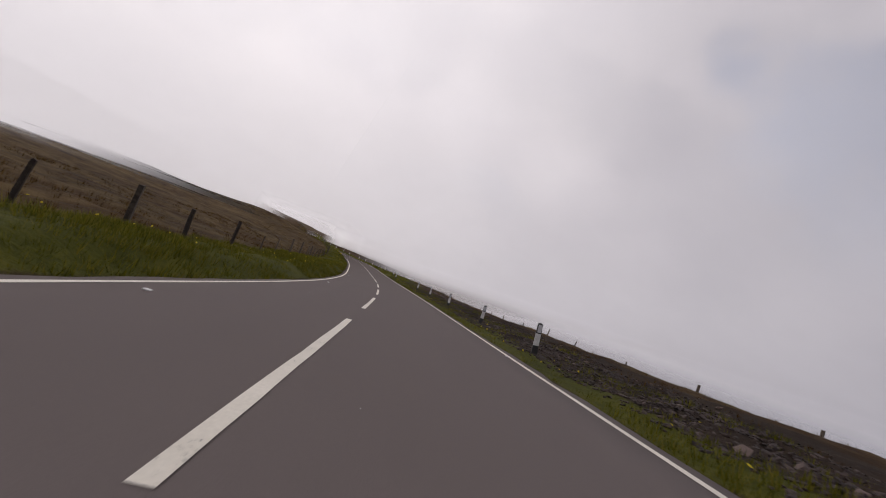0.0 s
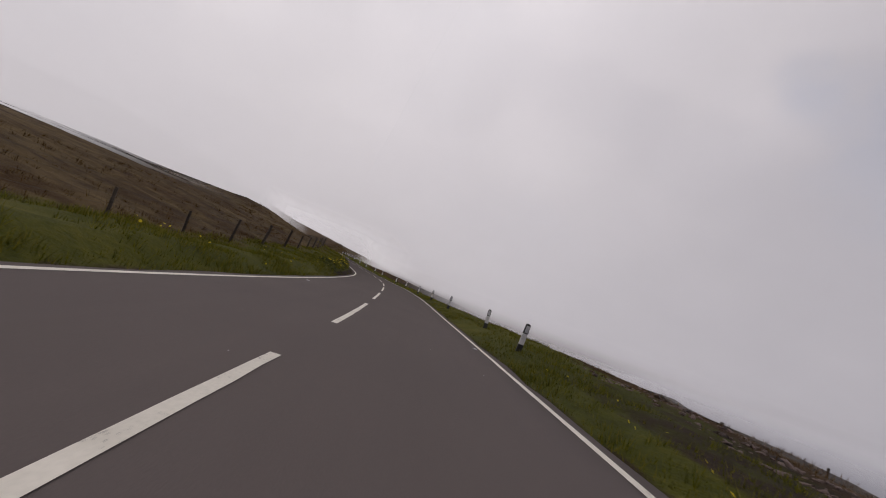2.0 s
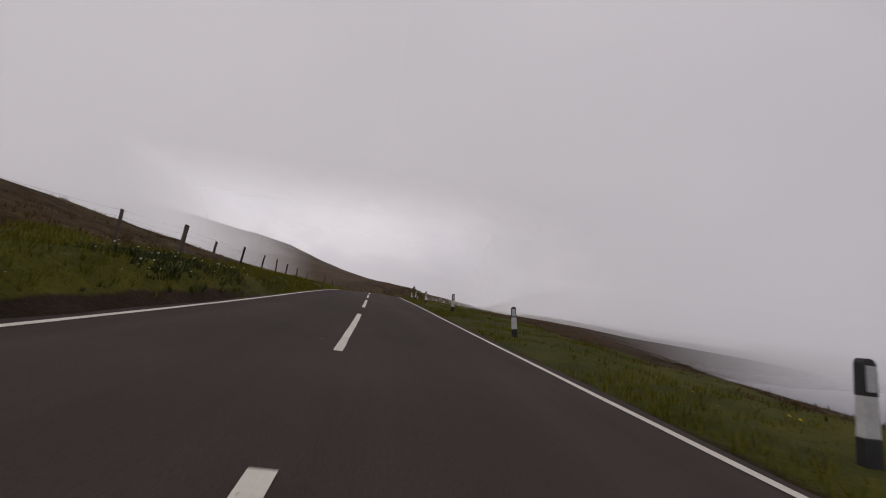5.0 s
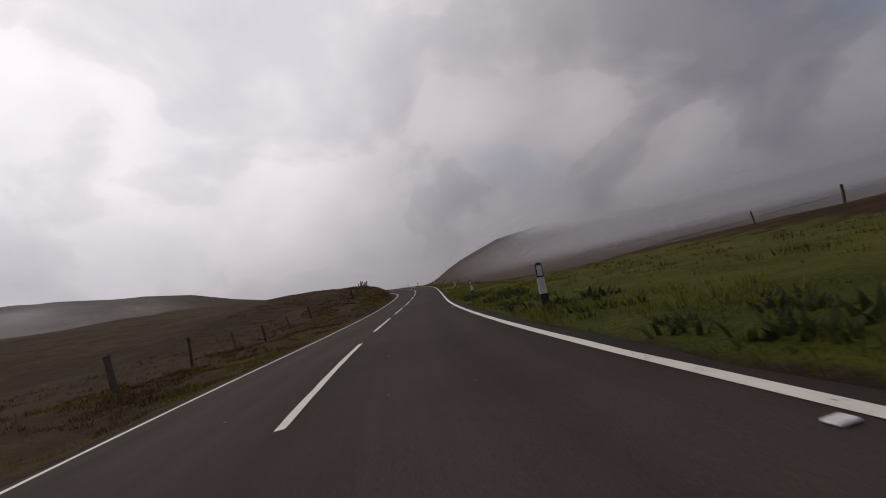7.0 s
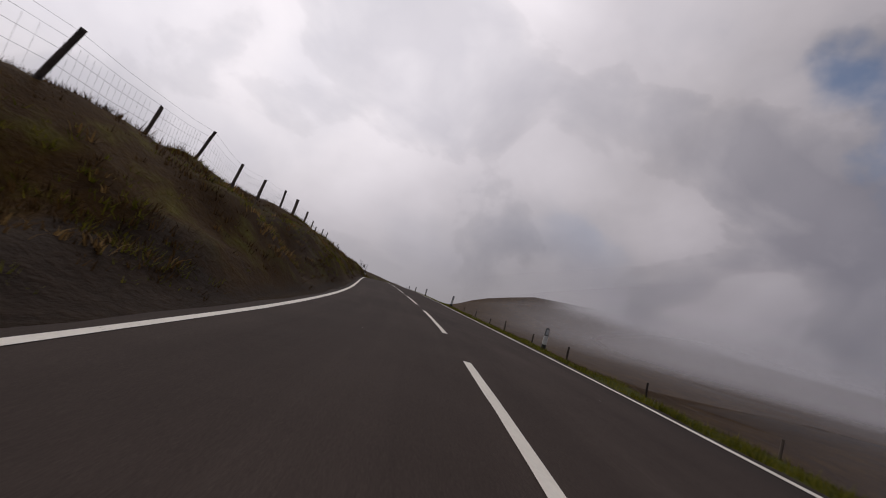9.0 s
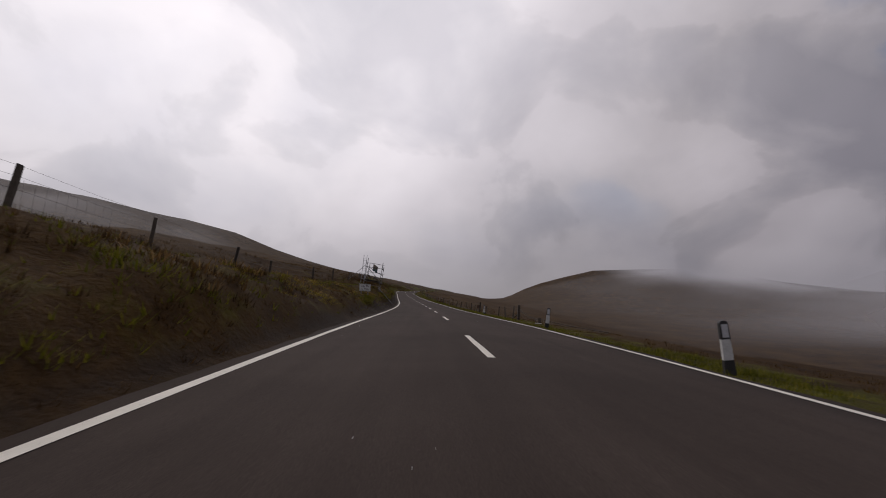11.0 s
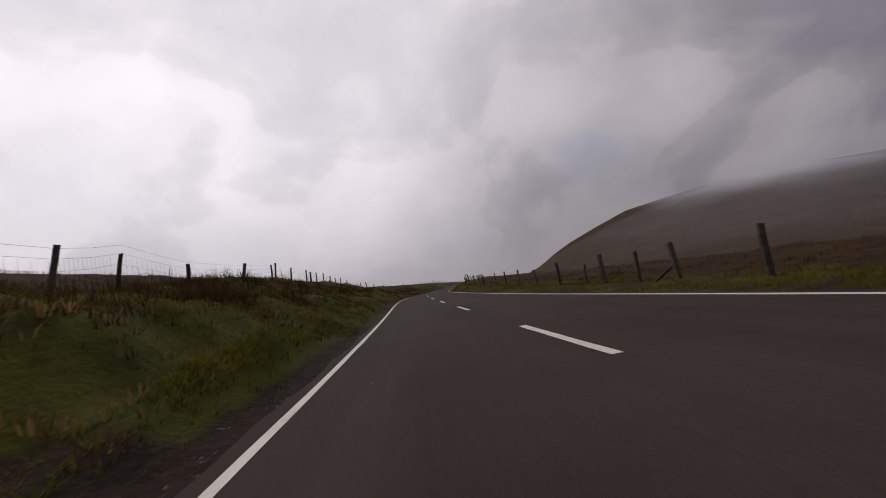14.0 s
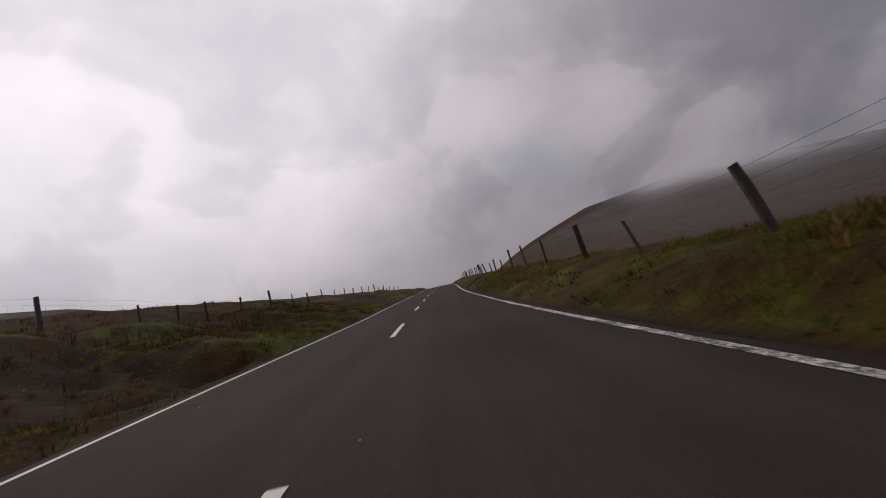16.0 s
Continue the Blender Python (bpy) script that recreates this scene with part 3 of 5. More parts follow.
def make_land():
    out = [0.0, 2.6, 3.0, 3.2, 3.4, 3.6, 3.8, 4.0, 4.25, 4.5, 4.75, 5.0, 5.3, 5.6, 5.9, 6.2, 6.5, 6.8, 7.2, 7.6, 8.0, 8.5, 9.0, 9.6, 10.2, 11, 12, 13.5, 15, 17, 20, 24, 29, 35, 42, 50, 60, 72, 88, 110, 140, 180, 230, 290, 350, 410, 470, 530, 600, 700, 850, 1050, 1300]
    lats = np.array([-v for v in reversed(out[1:])] + out)
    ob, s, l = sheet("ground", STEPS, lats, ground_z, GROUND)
    el, er = half_l(s) + MARGIN, half_r(s) + MARGIN
    u = np.where(l < 0, -l - el, l - er)
    fl, fr = LEFT(s)[0] - el, RIGHT(s)[0] - er
    left = l < 0
    x, y = plan(s, l)
    blot = 0.5 + 0.5 * wave(x / 3.0, y / 3.0, 11)
    far = smooth01(1 - (u - np.where(left, fl * 0.75, fr * 1.3)) / 3.0)
    green = far * np.where(left, np.interp(s, [0, 100, 150, 215, 240, 300, 425, 452, 478, 500, 560], [1, 0.95, 0.7, 0.22, 0.36, 0.38, 0.36, 0.74, 0.6, 0.3, 0.27]), np.interp(s, [0, 60, 230, 300, 360, 480, 520, 560], [0.75, 1, 1, 0.8, 0.45, 0.48, 0.46, 0.42]))
    # grazed green field beyond the right verge
    green = np.maximum(green, np.where(~left, np.interp(s, [180, 200, 236, 250], [0, 0.9, 0.9, 0]) * smooth01(1 - (u - 9) / 14), 0))
    peat = smooth01(1 - u / 0.7) * 0.62
    peat = np.maximum(peat, np.where(left, np.interp(s, [75, 90, 150, 200, 215, 250, 268, 300, 350, 375, 450, 475, 600], [0, 0.3, 0.3, 0.3, 0.6, 0.3, 0.7, 0.5, 0.6, 0.85, 0.8, 0.5, 0.5]) * smooth01(1 - np.abs(u - 0.35) / np.interp(s, [350, 366, 392, 410], [0.7, 1.2, 1.2, 0.7])), 0))
    peat = np.maximum(peat, np.where(~left, np.interp(s, [-80, 45, 60, 70], [0.8, 0.8, 0.5, 0]) * smooth01((u - 0.9) / 0.7) * smooth01(1 - (u - 8) / 3), 0))
    # hollows go dark peat and tops greener: relief shading put into the colour
    hollow = np.where(left, np.interp(s, [240, 262, 455, 475], [0, 0.4, 0.3, 0.55]), np.interp(s, [480, 510], [0, 0.35])) * smooth01((-0.05 - hummock(x, y)) / 0.4) * smooth01((9 - u) / 4) * smooth01((u - 0.4) / 0.4)
    peat = np.maximum(peat, hollow)
    tops = np.where(left, np.interp(s, [240, 262, 455, 475], [0, 0.35, 0.4, 0.75]), np.interp(s, [480, 510], [0, 0.4])) * smooth01((hummock(x, y) - 0.0) / 0.45) * smooth01((14 - u) / 6)
    green = np.maximum(green, tops)
    # the gullies in the bank's foot, peat and shade both put into the colour, and muddy margins under the flowery bank
    peat = np.maximum(peat, np.where(left, np.clip(sum(np.exp(-((s - at) / wide / 1.3) ** 2) for at, wide in GULLIES), 0, 1) * smooth01(1 - (u - 1.5) / 0.9) * 1.3, 0))
    peat = np.maximum(peat, np.where(left, np.interp(s, [70, 85, 150, 165], [0, 0.95, 0.9, 0]) * smooth01((0.75 - u) / 0.3), 0))
    pale = np.where(u > 0.5, 0.35 * blot * np.where(left, np.interp(s, [195, 215], [1, 0.4]), 1), 0) + np.where(~left, np.interp(s, [-80, 60, 75], [0.5, 0.5, 0]) * smooth01((u - 8) / 4), 0)
    pale = pale + np.where(left & (u > fl * 0.8), np.interp(s, [-80, 170, 200], [0.4, 0.4, 0]), 0)
    pale = pale + np.where(~left, np.interp(s, [185, 205, 235, 245], [0, 0.6, 0.6, 0]) * smooth01((u - 16) / 12), 0)
    # fog over the first bends and cloud on the hilltops further on are painted by fading the land
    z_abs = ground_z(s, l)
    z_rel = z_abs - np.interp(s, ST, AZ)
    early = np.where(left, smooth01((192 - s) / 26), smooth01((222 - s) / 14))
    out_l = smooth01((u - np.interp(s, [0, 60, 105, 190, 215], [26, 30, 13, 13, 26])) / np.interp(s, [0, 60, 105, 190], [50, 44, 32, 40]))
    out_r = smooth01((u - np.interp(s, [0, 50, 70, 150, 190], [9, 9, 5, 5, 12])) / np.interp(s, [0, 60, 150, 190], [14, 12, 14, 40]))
    # past the first bends the land turns transparent with its distance and its height, as haze
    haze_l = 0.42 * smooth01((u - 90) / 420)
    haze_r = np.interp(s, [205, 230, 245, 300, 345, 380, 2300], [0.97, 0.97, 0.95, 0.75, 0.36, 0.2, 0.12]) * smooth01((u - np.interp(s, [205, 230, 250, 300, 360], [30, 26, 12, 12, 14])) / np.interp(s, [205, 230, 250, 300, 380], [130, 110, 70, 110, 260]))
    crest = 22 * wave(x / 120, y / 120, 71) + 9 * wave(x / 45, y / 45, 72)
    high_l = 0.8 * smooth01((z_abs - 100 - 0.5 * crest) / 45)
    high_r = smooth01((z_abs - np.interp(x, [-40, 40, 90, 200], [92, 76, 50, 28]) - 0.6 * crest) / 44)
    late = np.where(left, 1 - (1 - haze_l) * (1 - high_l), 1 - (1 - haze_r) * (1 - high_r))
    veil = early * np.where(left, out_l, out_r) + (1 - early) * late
    # the far sides of the hills are made fully transparent
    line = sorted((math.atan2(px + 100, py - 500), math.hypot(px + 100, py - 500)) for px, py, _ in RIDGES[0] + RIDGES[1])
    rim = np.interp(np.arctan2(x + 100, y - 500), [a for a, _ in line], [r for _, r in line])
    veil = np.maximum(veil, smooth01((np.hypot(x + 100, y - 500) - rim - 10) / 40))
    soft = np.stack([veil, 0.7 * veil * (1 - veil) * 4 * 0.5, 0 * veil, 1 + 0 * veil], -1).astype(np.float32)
    ob.data.color_attributes.new("haze_fade", "FLOAT_COLOR", "POINT").data.foreach_set("color", np.clip(soft, 0, 1).reshape(-1))
    col = np.stack([green, peat, pale, np.ones_like(u)], -1).astype(np.float32)
    att = ob.data.color_attributes.new("cover", "FLOAT_COLOR", "POINT")
    att.data.foreach_set("color", np.clip(col, 0, 1).reshape(-1))
    return tagged(ob, "brown moorland with green grass verges and bare peat beside the road", "ground", kind="structure")


def ribbon(name, s0, s1, lat0, lat1, lift, mat, parent=None, step=1.0, label="", ragged=0.0, seed=0):
    """A strip on the road from station to station between two offsets (numbers or functions of the station)."""
    n = max(2, int(round((s1 - s0) / step)) + 1)
    st = np.linspace(s0, s1, n)
    a = lat0(st) if callable(lat0) else lat0 + 0 * st
    b = lat1(st) if callable(lat1) else lat1 + 0 * st
    if ragged:
        a = a + ragged * wave(st * 2.3, 0 * st + seed, 21)
        b = b + ragged * wave(st * 2.3, 0 * st + seed + 9, 22)
    cols = 5 if abs(float(b[0] - a[0])) > 1 else 2
    k = np.linspace(0, 1, cols)
    s, l = np.repeat(st[:, None], cols, 1), a[:, None] + (b - a)[:, None] * k
    x, y = plan(s, l)
    v = np.stack([x, y, road_z(s, l) + lift], -1).reshape(-1, 3)
    i = (np.arange(n - 1)[:, None] * cols + np.arange(cols - 1)[None]).reshape(-1)
    ob = mesh_ob(name, v, np.stack([i, i + cols, i + cols + 1, i + 1], -1)[:, ::-1], mat, parent, label)
    uv = ob.data.uv_layers.new(name="UVMap")
    idx = np.zeros(len(ob.data.loops), np.int32)
    ob.data.loops.foreach_get("vertex_index", idx)
    uv.data.foreach_set("uv", np.stack([s.reshape(-1)[idx], l.reshape(-1)[idx]], -1).reshape(-1))
    return ob


def make_road():
    st = np.concatenate([np.arange(-80, 700, 1.0), np.arange(700, 1500, 10.0)])
    k = np.array([-1.0, -0.72, -0.36, 0.0, 0.36, 0.72, 1.0])
    w = np.where(k[None] < 0, -k[None] * -(half_l(st) + MARGIN)[:, None], k[None] * (half_r(st) + MARGIN)[:, None])
    crumble = 0.09 * wave(st * 0.9, 0 * st, 31)
    w[:, 0] += crumble
    w[:, -1] += 0.09 * wave(st * 0.9, 0 * st + 5, 31)
    s = np.repeat(st[:, None], 7, 1)
    # outer skirt gives the crust its thickness
    s, w = np.concatenate([s[:, :1], s, s[:, :1]], 1), np.concatenate([w[:, :1] - 0.03, w, w[:, -1:] + 0.03], 1)
    x, y = plan(s, w)
    z = road_z(s, w)
    z[:, 0] -= 0.16
    z[:, -1] -= 0.16
    n, c = s.shape
    i = (np.arange(n - 1)[:, None] * c + np.arange(c - 1)[None]).reshape(-1)
    road = mesh_ob("road", np.stack([x, y, z], -1).reshape(-1, 3), np.stack([i, i + c, i + c + 1, i + 1], -1)[:, ::-1], ASPHALT, smooth=True)
    uv = road.data.uv_layers.new(name="UVMap")
    idx = np.zeros(len(road.data.loops), np.int32)
    road.data.loops.foreach_get("vertex_index", idx)
    uv.data.foreach_set("uv", np.stack([s.reshape(-1)[idx], w.reshape(-1)[idx]], -1).reshape(-1))
    tagged(road, "narrow two-lane asphalt road with worn white lines", "road", kind="structure")
    ribbon("edge_line", -80, 1200, lambda q: -half_l(q) - 0.06, lambda q: -half_l(q) + 0.06, 0.005, PAINT, road, 1.0, "solid white edge line", 0.008, 1)
    ribbon("edge_line", -80, 1200, lambda q: half_r(q) - 0.06, lambda q: half_r(q) + 0.06, 0.005, PAINT, road, 1.0, "solid white edge line", 0.008, 4)
    for k in range(-7, 110):
        end = 9.0 * k
        length = 6.0 if end < 345 else 3.0
        ribbon("centre_dash", end - length, end, -0.05, 0.05, 0.006, PAINT, road, 0.5, "", 0.006, k)
        if 400 < end < 410:
            ribbon("worn_dash", end - 4.9, end - 3.05, 0.09, 0.115, 0.005, PAINT, road, 0.4, "thin remains of an older painted dash", 0.006, k)
    return road


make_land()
make_road()

# ---------------------------------------------------------------- thin sheets standing in for fog


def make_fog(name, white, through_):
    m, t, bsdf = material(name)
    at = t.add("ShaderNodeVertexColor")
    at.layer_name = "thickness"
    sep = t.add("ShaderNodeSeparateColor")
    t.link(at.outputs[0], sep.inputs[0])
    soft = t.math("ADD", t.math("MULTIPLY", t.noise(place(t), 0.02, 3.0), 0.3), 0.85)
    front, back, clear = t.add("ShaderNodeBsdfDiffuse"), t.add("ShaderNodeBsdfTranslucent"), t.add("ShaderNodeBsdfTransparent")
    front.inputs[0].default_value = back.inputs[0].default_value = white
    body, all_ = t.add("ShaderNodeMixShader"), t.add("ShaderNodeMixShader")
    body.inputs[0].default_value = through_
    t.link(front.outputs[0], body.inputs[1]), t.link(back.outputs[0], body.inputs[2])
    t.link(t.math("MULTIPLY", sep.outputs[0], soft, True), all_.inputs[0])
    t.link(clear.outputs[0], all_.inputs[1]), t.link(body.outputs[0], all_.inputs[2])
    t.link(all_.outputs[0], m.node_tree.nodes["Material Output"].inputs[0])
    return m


FOG = make_fog("hill_fog_sheet", (0.80, 0.80, 0.81, 1), 0.92)
VALLEY_FOG = make_fog("valley_fog_sheet", (0.8, 0.79, 0.82, 1), 0.45)


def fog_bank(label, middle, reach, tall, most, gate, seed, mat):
    """Two thin translucent sheets vaulted to stand in for hill fog, round a middle (station, offset) with its reach
    both ways; a road inside it runs in and out below the gate's height.
    """
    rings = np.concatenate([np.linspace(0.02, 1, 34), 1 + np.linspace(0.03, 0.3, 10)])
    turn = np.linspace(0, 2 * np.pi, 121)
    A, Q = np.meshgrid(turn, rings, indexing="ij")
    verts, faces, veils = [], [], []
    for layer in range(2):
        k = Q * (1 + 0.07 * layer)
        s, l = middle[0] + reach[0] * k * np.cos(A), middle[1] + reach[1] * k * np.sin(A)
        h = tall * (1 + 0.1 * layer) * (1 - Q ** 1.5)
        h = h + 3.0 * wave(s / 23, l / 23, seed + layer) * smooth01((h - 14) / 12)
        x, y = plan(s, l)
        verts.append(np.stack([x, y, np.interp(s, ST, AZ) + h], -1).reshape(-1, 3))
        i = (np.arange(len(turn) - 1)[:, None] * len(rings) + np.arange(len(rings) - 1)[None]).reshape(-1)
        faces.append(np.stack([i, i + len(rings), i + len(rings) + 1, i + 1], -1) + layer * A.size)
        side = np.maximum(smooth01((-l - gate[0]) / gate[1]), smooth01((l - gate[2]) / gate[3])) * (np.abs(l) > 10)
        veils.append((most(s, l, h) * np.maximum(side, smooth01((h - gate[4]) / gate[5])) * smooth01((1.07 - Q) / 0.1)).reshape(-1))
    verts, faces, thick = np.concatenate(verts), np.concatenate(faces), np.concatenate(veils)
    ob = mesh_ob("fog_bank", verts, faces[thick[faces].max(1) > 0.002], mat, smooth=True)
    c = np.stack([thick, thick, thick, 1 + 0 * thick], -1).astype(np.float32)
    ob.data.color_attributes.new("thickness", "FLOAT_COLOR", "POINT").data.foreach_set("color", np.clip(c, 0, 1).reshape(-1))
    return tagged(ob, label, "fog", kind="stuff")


# sheets added to blot out the far hills and cloud detail behind them
fog_bank("thin translucent sheets standing in for pale hill fog over the first bends", (58, 0), (134, 156), 80, lambda s, l, h: np.interp(h, [18, 58], [0.8, 0.5]), (12, 10, 11, 8, 6.0, 3.5), 91, FOG)
fog_bank("thin translucent sheets standing in for grey hill fog in the falling valley", (352, 172), (66, 160), 40, lambda s, l, h: 0.66 * smooth01((22 - h) / 24) * smooth01((l - 12) / 120), (12, 12, 11, 8, 90, 7), 95, VALLEY_FOG)


# ---------------------------------------------------------------- posts and fences


def post_mesh(name, h, r, square, seed):
    """A weathered timber post, a little bent, with a rough sawn top."""
    rng = random.Random(seed)
    bm = bmesh.new()
    n = 4 if square else 7
    levels = [-0.35, 0.0, h * 0.35, h * 0.7, h]
    rings = []
    dx = dy = 0.0
    for j, z in enumerate(levels):
        rad = r * (1.08 - 0.12 * j / 4) * rng.uniform(0.93, 1.07)
        if j > 1:
            dx, dy = dx + rng.uniform(-0.012, 0.012), dy + rng.uniform(-0.012, 0.012)
        ring = []
        for i in range(n):
            a = 2 * math.pi * (i + 0.5) / n
            rr = rad * (1.3 if square else 1.0) * rng.uniform(0.94, 1.06)
            ring.append(bm.verts.new((dx + rr * math.cos(a), dy + rr * math.sin(a), z + (rng.uniform(-0.03, 0.02) if j == 4 else 0))))
        rings.append(ring)
    for a, b in zip(rings, rings[1:]):
        for i in range(n):
            bm.faces.new((a[i], a[(i + 1) % n], b[(i + 1) % n], b[i]))
    bm.faces.new(rings[-1])
    me = bpy.data.meshes.new(name)
    bm.to_mesh(me), bm.free()
    me.materials.append(WOOD)
    return me


POSTS = [post_mesh("post", h, r, sq, i) for i, (h, r, sq) in enumerate([(1.12, 0.055, False), (1.18, 0.065, False), (1.02, 0.05, True), (1.15, 0.075, False), (1.08, 0.045, True), (0.86, 0.05, False)])]
STOUT = [post_mesh("straining_post", 1.22, 0.085, False, 40), post_mesh("straining_post", 1.25, 0.075, True, 41)]


def make_fence(label, stations, offset, seed, wires=(0.35, 0.62, 0.86, 1.06), stout_every=9, lean=3.0, netting=False, tilt=lambda s: 0.0):
    """Posts along an offset line with wires between; offset and tilt (degrees, to the right) are functions of the station."""
    rng = random.Random(seed)
    first = world(stations[0], float(offset(stations[0])))
    root = empty("fence", Matrix.Translation(first), label, "fence")
    inv = Matrix.Translation(-first)
    tops = []
    for i, s in enumerate(stations):
        l = float(offset(s)) + rng.uniform(-0.12, 0.12)
        m = inv @ upright(s, l, 0.0, 0.0, rng.gauss(0, lean), tilt(s) + rng.gauss(0, lean)) @ pose(0, 0, 0, 0, 0, rng.uniform(0, 360))
        stout = stout_every and i % stout_every == stout_every // 2
        if stout:
            share("straining_post", rng.choice(STOUT), root, m)
        else:
            share("post", rng.choice(POSTS), root, m)
        tops.append((m.translation.copy(), m.to_3x3() @ Vector((0, 0, 1))))
    for h in wires:
        me = bpy.data.meshes.new("wire")
        bm = bmesh.new()
        for (p, u), (q, w) in zip(tops, tops[1:]):
            a, b = p + u * h, q + w * h
            mid = (a + b) / 2 - Vector((0, 0, 0.03))
            tube(bm, a, mid, 0.003, n=3, caps=False), tube(bm, mid, b, 0.003, n=3, caps=False)
        part("wire", bm, WIRE, root, "thin rusted fence wire")
    if netting:
        bm = bmesh.new()
        for (p, u), (q, w) in zip(tops, tops[1:]):
            for k in range(1, 16):
                a = p.lerp(q, k / 16)
                tube(bm, a + Vector((0, 0, 0.05)), a + Vector((0, 0, 0.84)), 0.0022, n=3, caps=False)
        tagged(part("netting", bm, WIRE, root, "upright strands of stock netting"), kind="stuff")
    return root


def spaced(s0, s1, gap, seed):
    rng = random.Random(seed)
    out, s = [], s0
    while s < s1:
        out.append(s)
        s += gap * rng.uniform(0.82, 1.2)
    return out


left_line = lambda s: -LEFT(s)[0]
VERGE_POSTS = [-13, -8.4, -3.5, 1.8, 5.4, 9.0, 13.6, 18.5, 23.1, 28, 32.9, 37.4, 39.2, 41.0, 44.4, 49, 53.5, 58, 62.1, 66.3, 70.2, 74.8, 79.7, 84, 88.5, 92.9, 98, 102.7, 106, 110.7, 115.9, 122.1, 126.5, 131, 135.3, 139.5, 143.6, 147.7, 151.9, 156.2]
BANK_POSTS = [251, 255.2, 258.8, 263, 267, 271.5, 276, 281.1, 284.3, 286.6, 290.4, 294.1, 298.9, 303.4, 308.1]
MOOR_POSTS = [389, 400.8, 404, 406.5, 408.9, 413.9, 421.2, 425.7, 430.4, 435.6, 441, 446.5, 452, 457, 460.9, 462.9, 467.1, 473.8, 481.7, 484.1, 488.8, 494.1, 497, 499.6, 504.1, 507.3, 511, 514.7, 518, 524.3, 526.5, 530.9, 535.8, 543.6, 548.1, 551, 553.4, 557.5]
FIELD_POSTS = [378.2, 380.6, 383.9, 390.2, 394.6, 397.7, 400.1, 405.1, 409.7, 414, 418.4, 422.7, 426.7, 431.5, 435.8, 439.8, 443.2, 447.4, 451.2, 455.9, 461.5, 467, 469.2, 471.2, 475, 479.1, 482.9, 486.6, 490.2, 496.7, 501.2, 505.4, 509.4, 513.3, 517.9, 522.6, 527, 531, 534.9, 538.8, 542.8, 547.2, 551.8]
make_fence("old timber post and wire fence beside the green verge", VERGE_POSTS + spaced(160.6, 196, 4.4, 21), left_line, 1, lean=2.5, tilt=lambda s: 3.0)
make_fence("leaning timber post and wire fence below the moor", [202, 207, 211.5, 216, 220.9, 225.6, 230.8, 235.6, 240.4, 245.3], left_line, 2, tilt=lambda s: -4.0)
make_fence("timber post and netting fence on top of the bank", BANK_POSTS + spaced(312.3, 366, 4.4, 3) + [373.6, 380.1], left_line, 3, netting=True, tilt=lambda s: float(np.interp(s, [255, 270, 284, 300, 340], [-2, 4, 11, 4, 2])))
make_fence("weathered timber post and netting fence on the bank", MOOR_POSTS + spaced(562, 640, 4.8, 4), left_line, 4, netting=True, tilt=lambda s: float(np.interp(s, [389, 470, 500, 530], [9, 8, 6, 2])))
make_fence("short timber posts beside the foggy slope", spaced(-10, 75, 6.0, 5), lambda s: 19.5 + 0.8 * np.sin(s / 9), 5, wires=(0.5, 0.8))
make_fence("timber post fence across the green field", spaced(196, 240, 7.0, 6), lambda s: 27.0 + 0 * s, 6, wires=(0.5, 0.9))
make_fence("sparse timber posts down the foggy slope", spaced(288, 345, 8.0, 8), lambda s: 13.5 + 0 * s, 8, wires=(0.5, 0.8))
make_fence("weathered timber post and wire fence beside the open moor", FIELD_POSTS + spaced(556, 640, 4.3, 7), lambda s: RIGHT(s)[0], 7, lean=3.0, tilt=lambda s: float(np.interp(s, [378, 400, 480, 500, 520], [0, 4, 4, 0, -3])))


def make_marker():
    """Verge marker post: black foot, white shaft, black head with a framed reflector."""
    root = empty("marker_post", Matrix(), "white plastic verge marker post with black foot and framed reflector", "marker post", "verge marker posts")

    def slab(z0, z1, w0, w1, d, round_top=False):
        bm = bmesh.new()
        prof = [(-w0 / 2, z0), (w0 / 2, z0), (w1 / 2, z1), (-w1 / 2, z1)]
        if round_top:
            prof = [(-w0 / 2, z0), (w0 / 2, z0), (w1 / 2, z1 - 0.045), (w1 * 0.33, z1 - 0.01), (0, z1), (-w1 * 0.33, z1 - 0.01), (-w1 / 2, z1 - 0.045)]
        front = [bm.verts.new((x, -d / 2, z)) for x, z in prof]
        back = [bm.verts.new((x * 0.8, d / 2, z)) for x, z in prof]
        bm.faces.new(front), bm.faces.new(list(reversed(back)))
        for i in range(len(prof)):
            j = (i + 1) % len(prof)
            bm.faces.new((front[j], front[i], back[i], back[j]))
        bmesh.ops.bevel(bm, geom=bm.edges[:], offset=0.006, segments=1, affect="EDGES")
        return bm

    part("foot", slab(-0.3, 0.27, 0.20, 0.175, 0.10), BLACK, root, "black foot")
    part("shaft", slab(0.27, 0.62, 0.172, 0.155, 0.09), WHITE, root, "white shaft")
    head = part("head", slab(0.62, 0.94, 0.165, 0.15, 0.095, True), BLACK, root, "black rounded head")
    bm = bmesh.new()
    box(bm, 0.108, 0.012, 0.225, pose(0, -0.051, 0.765), 0.004)
    part("reflector", bm, REFLECT, head, "pale rectangular reflector")
    return root


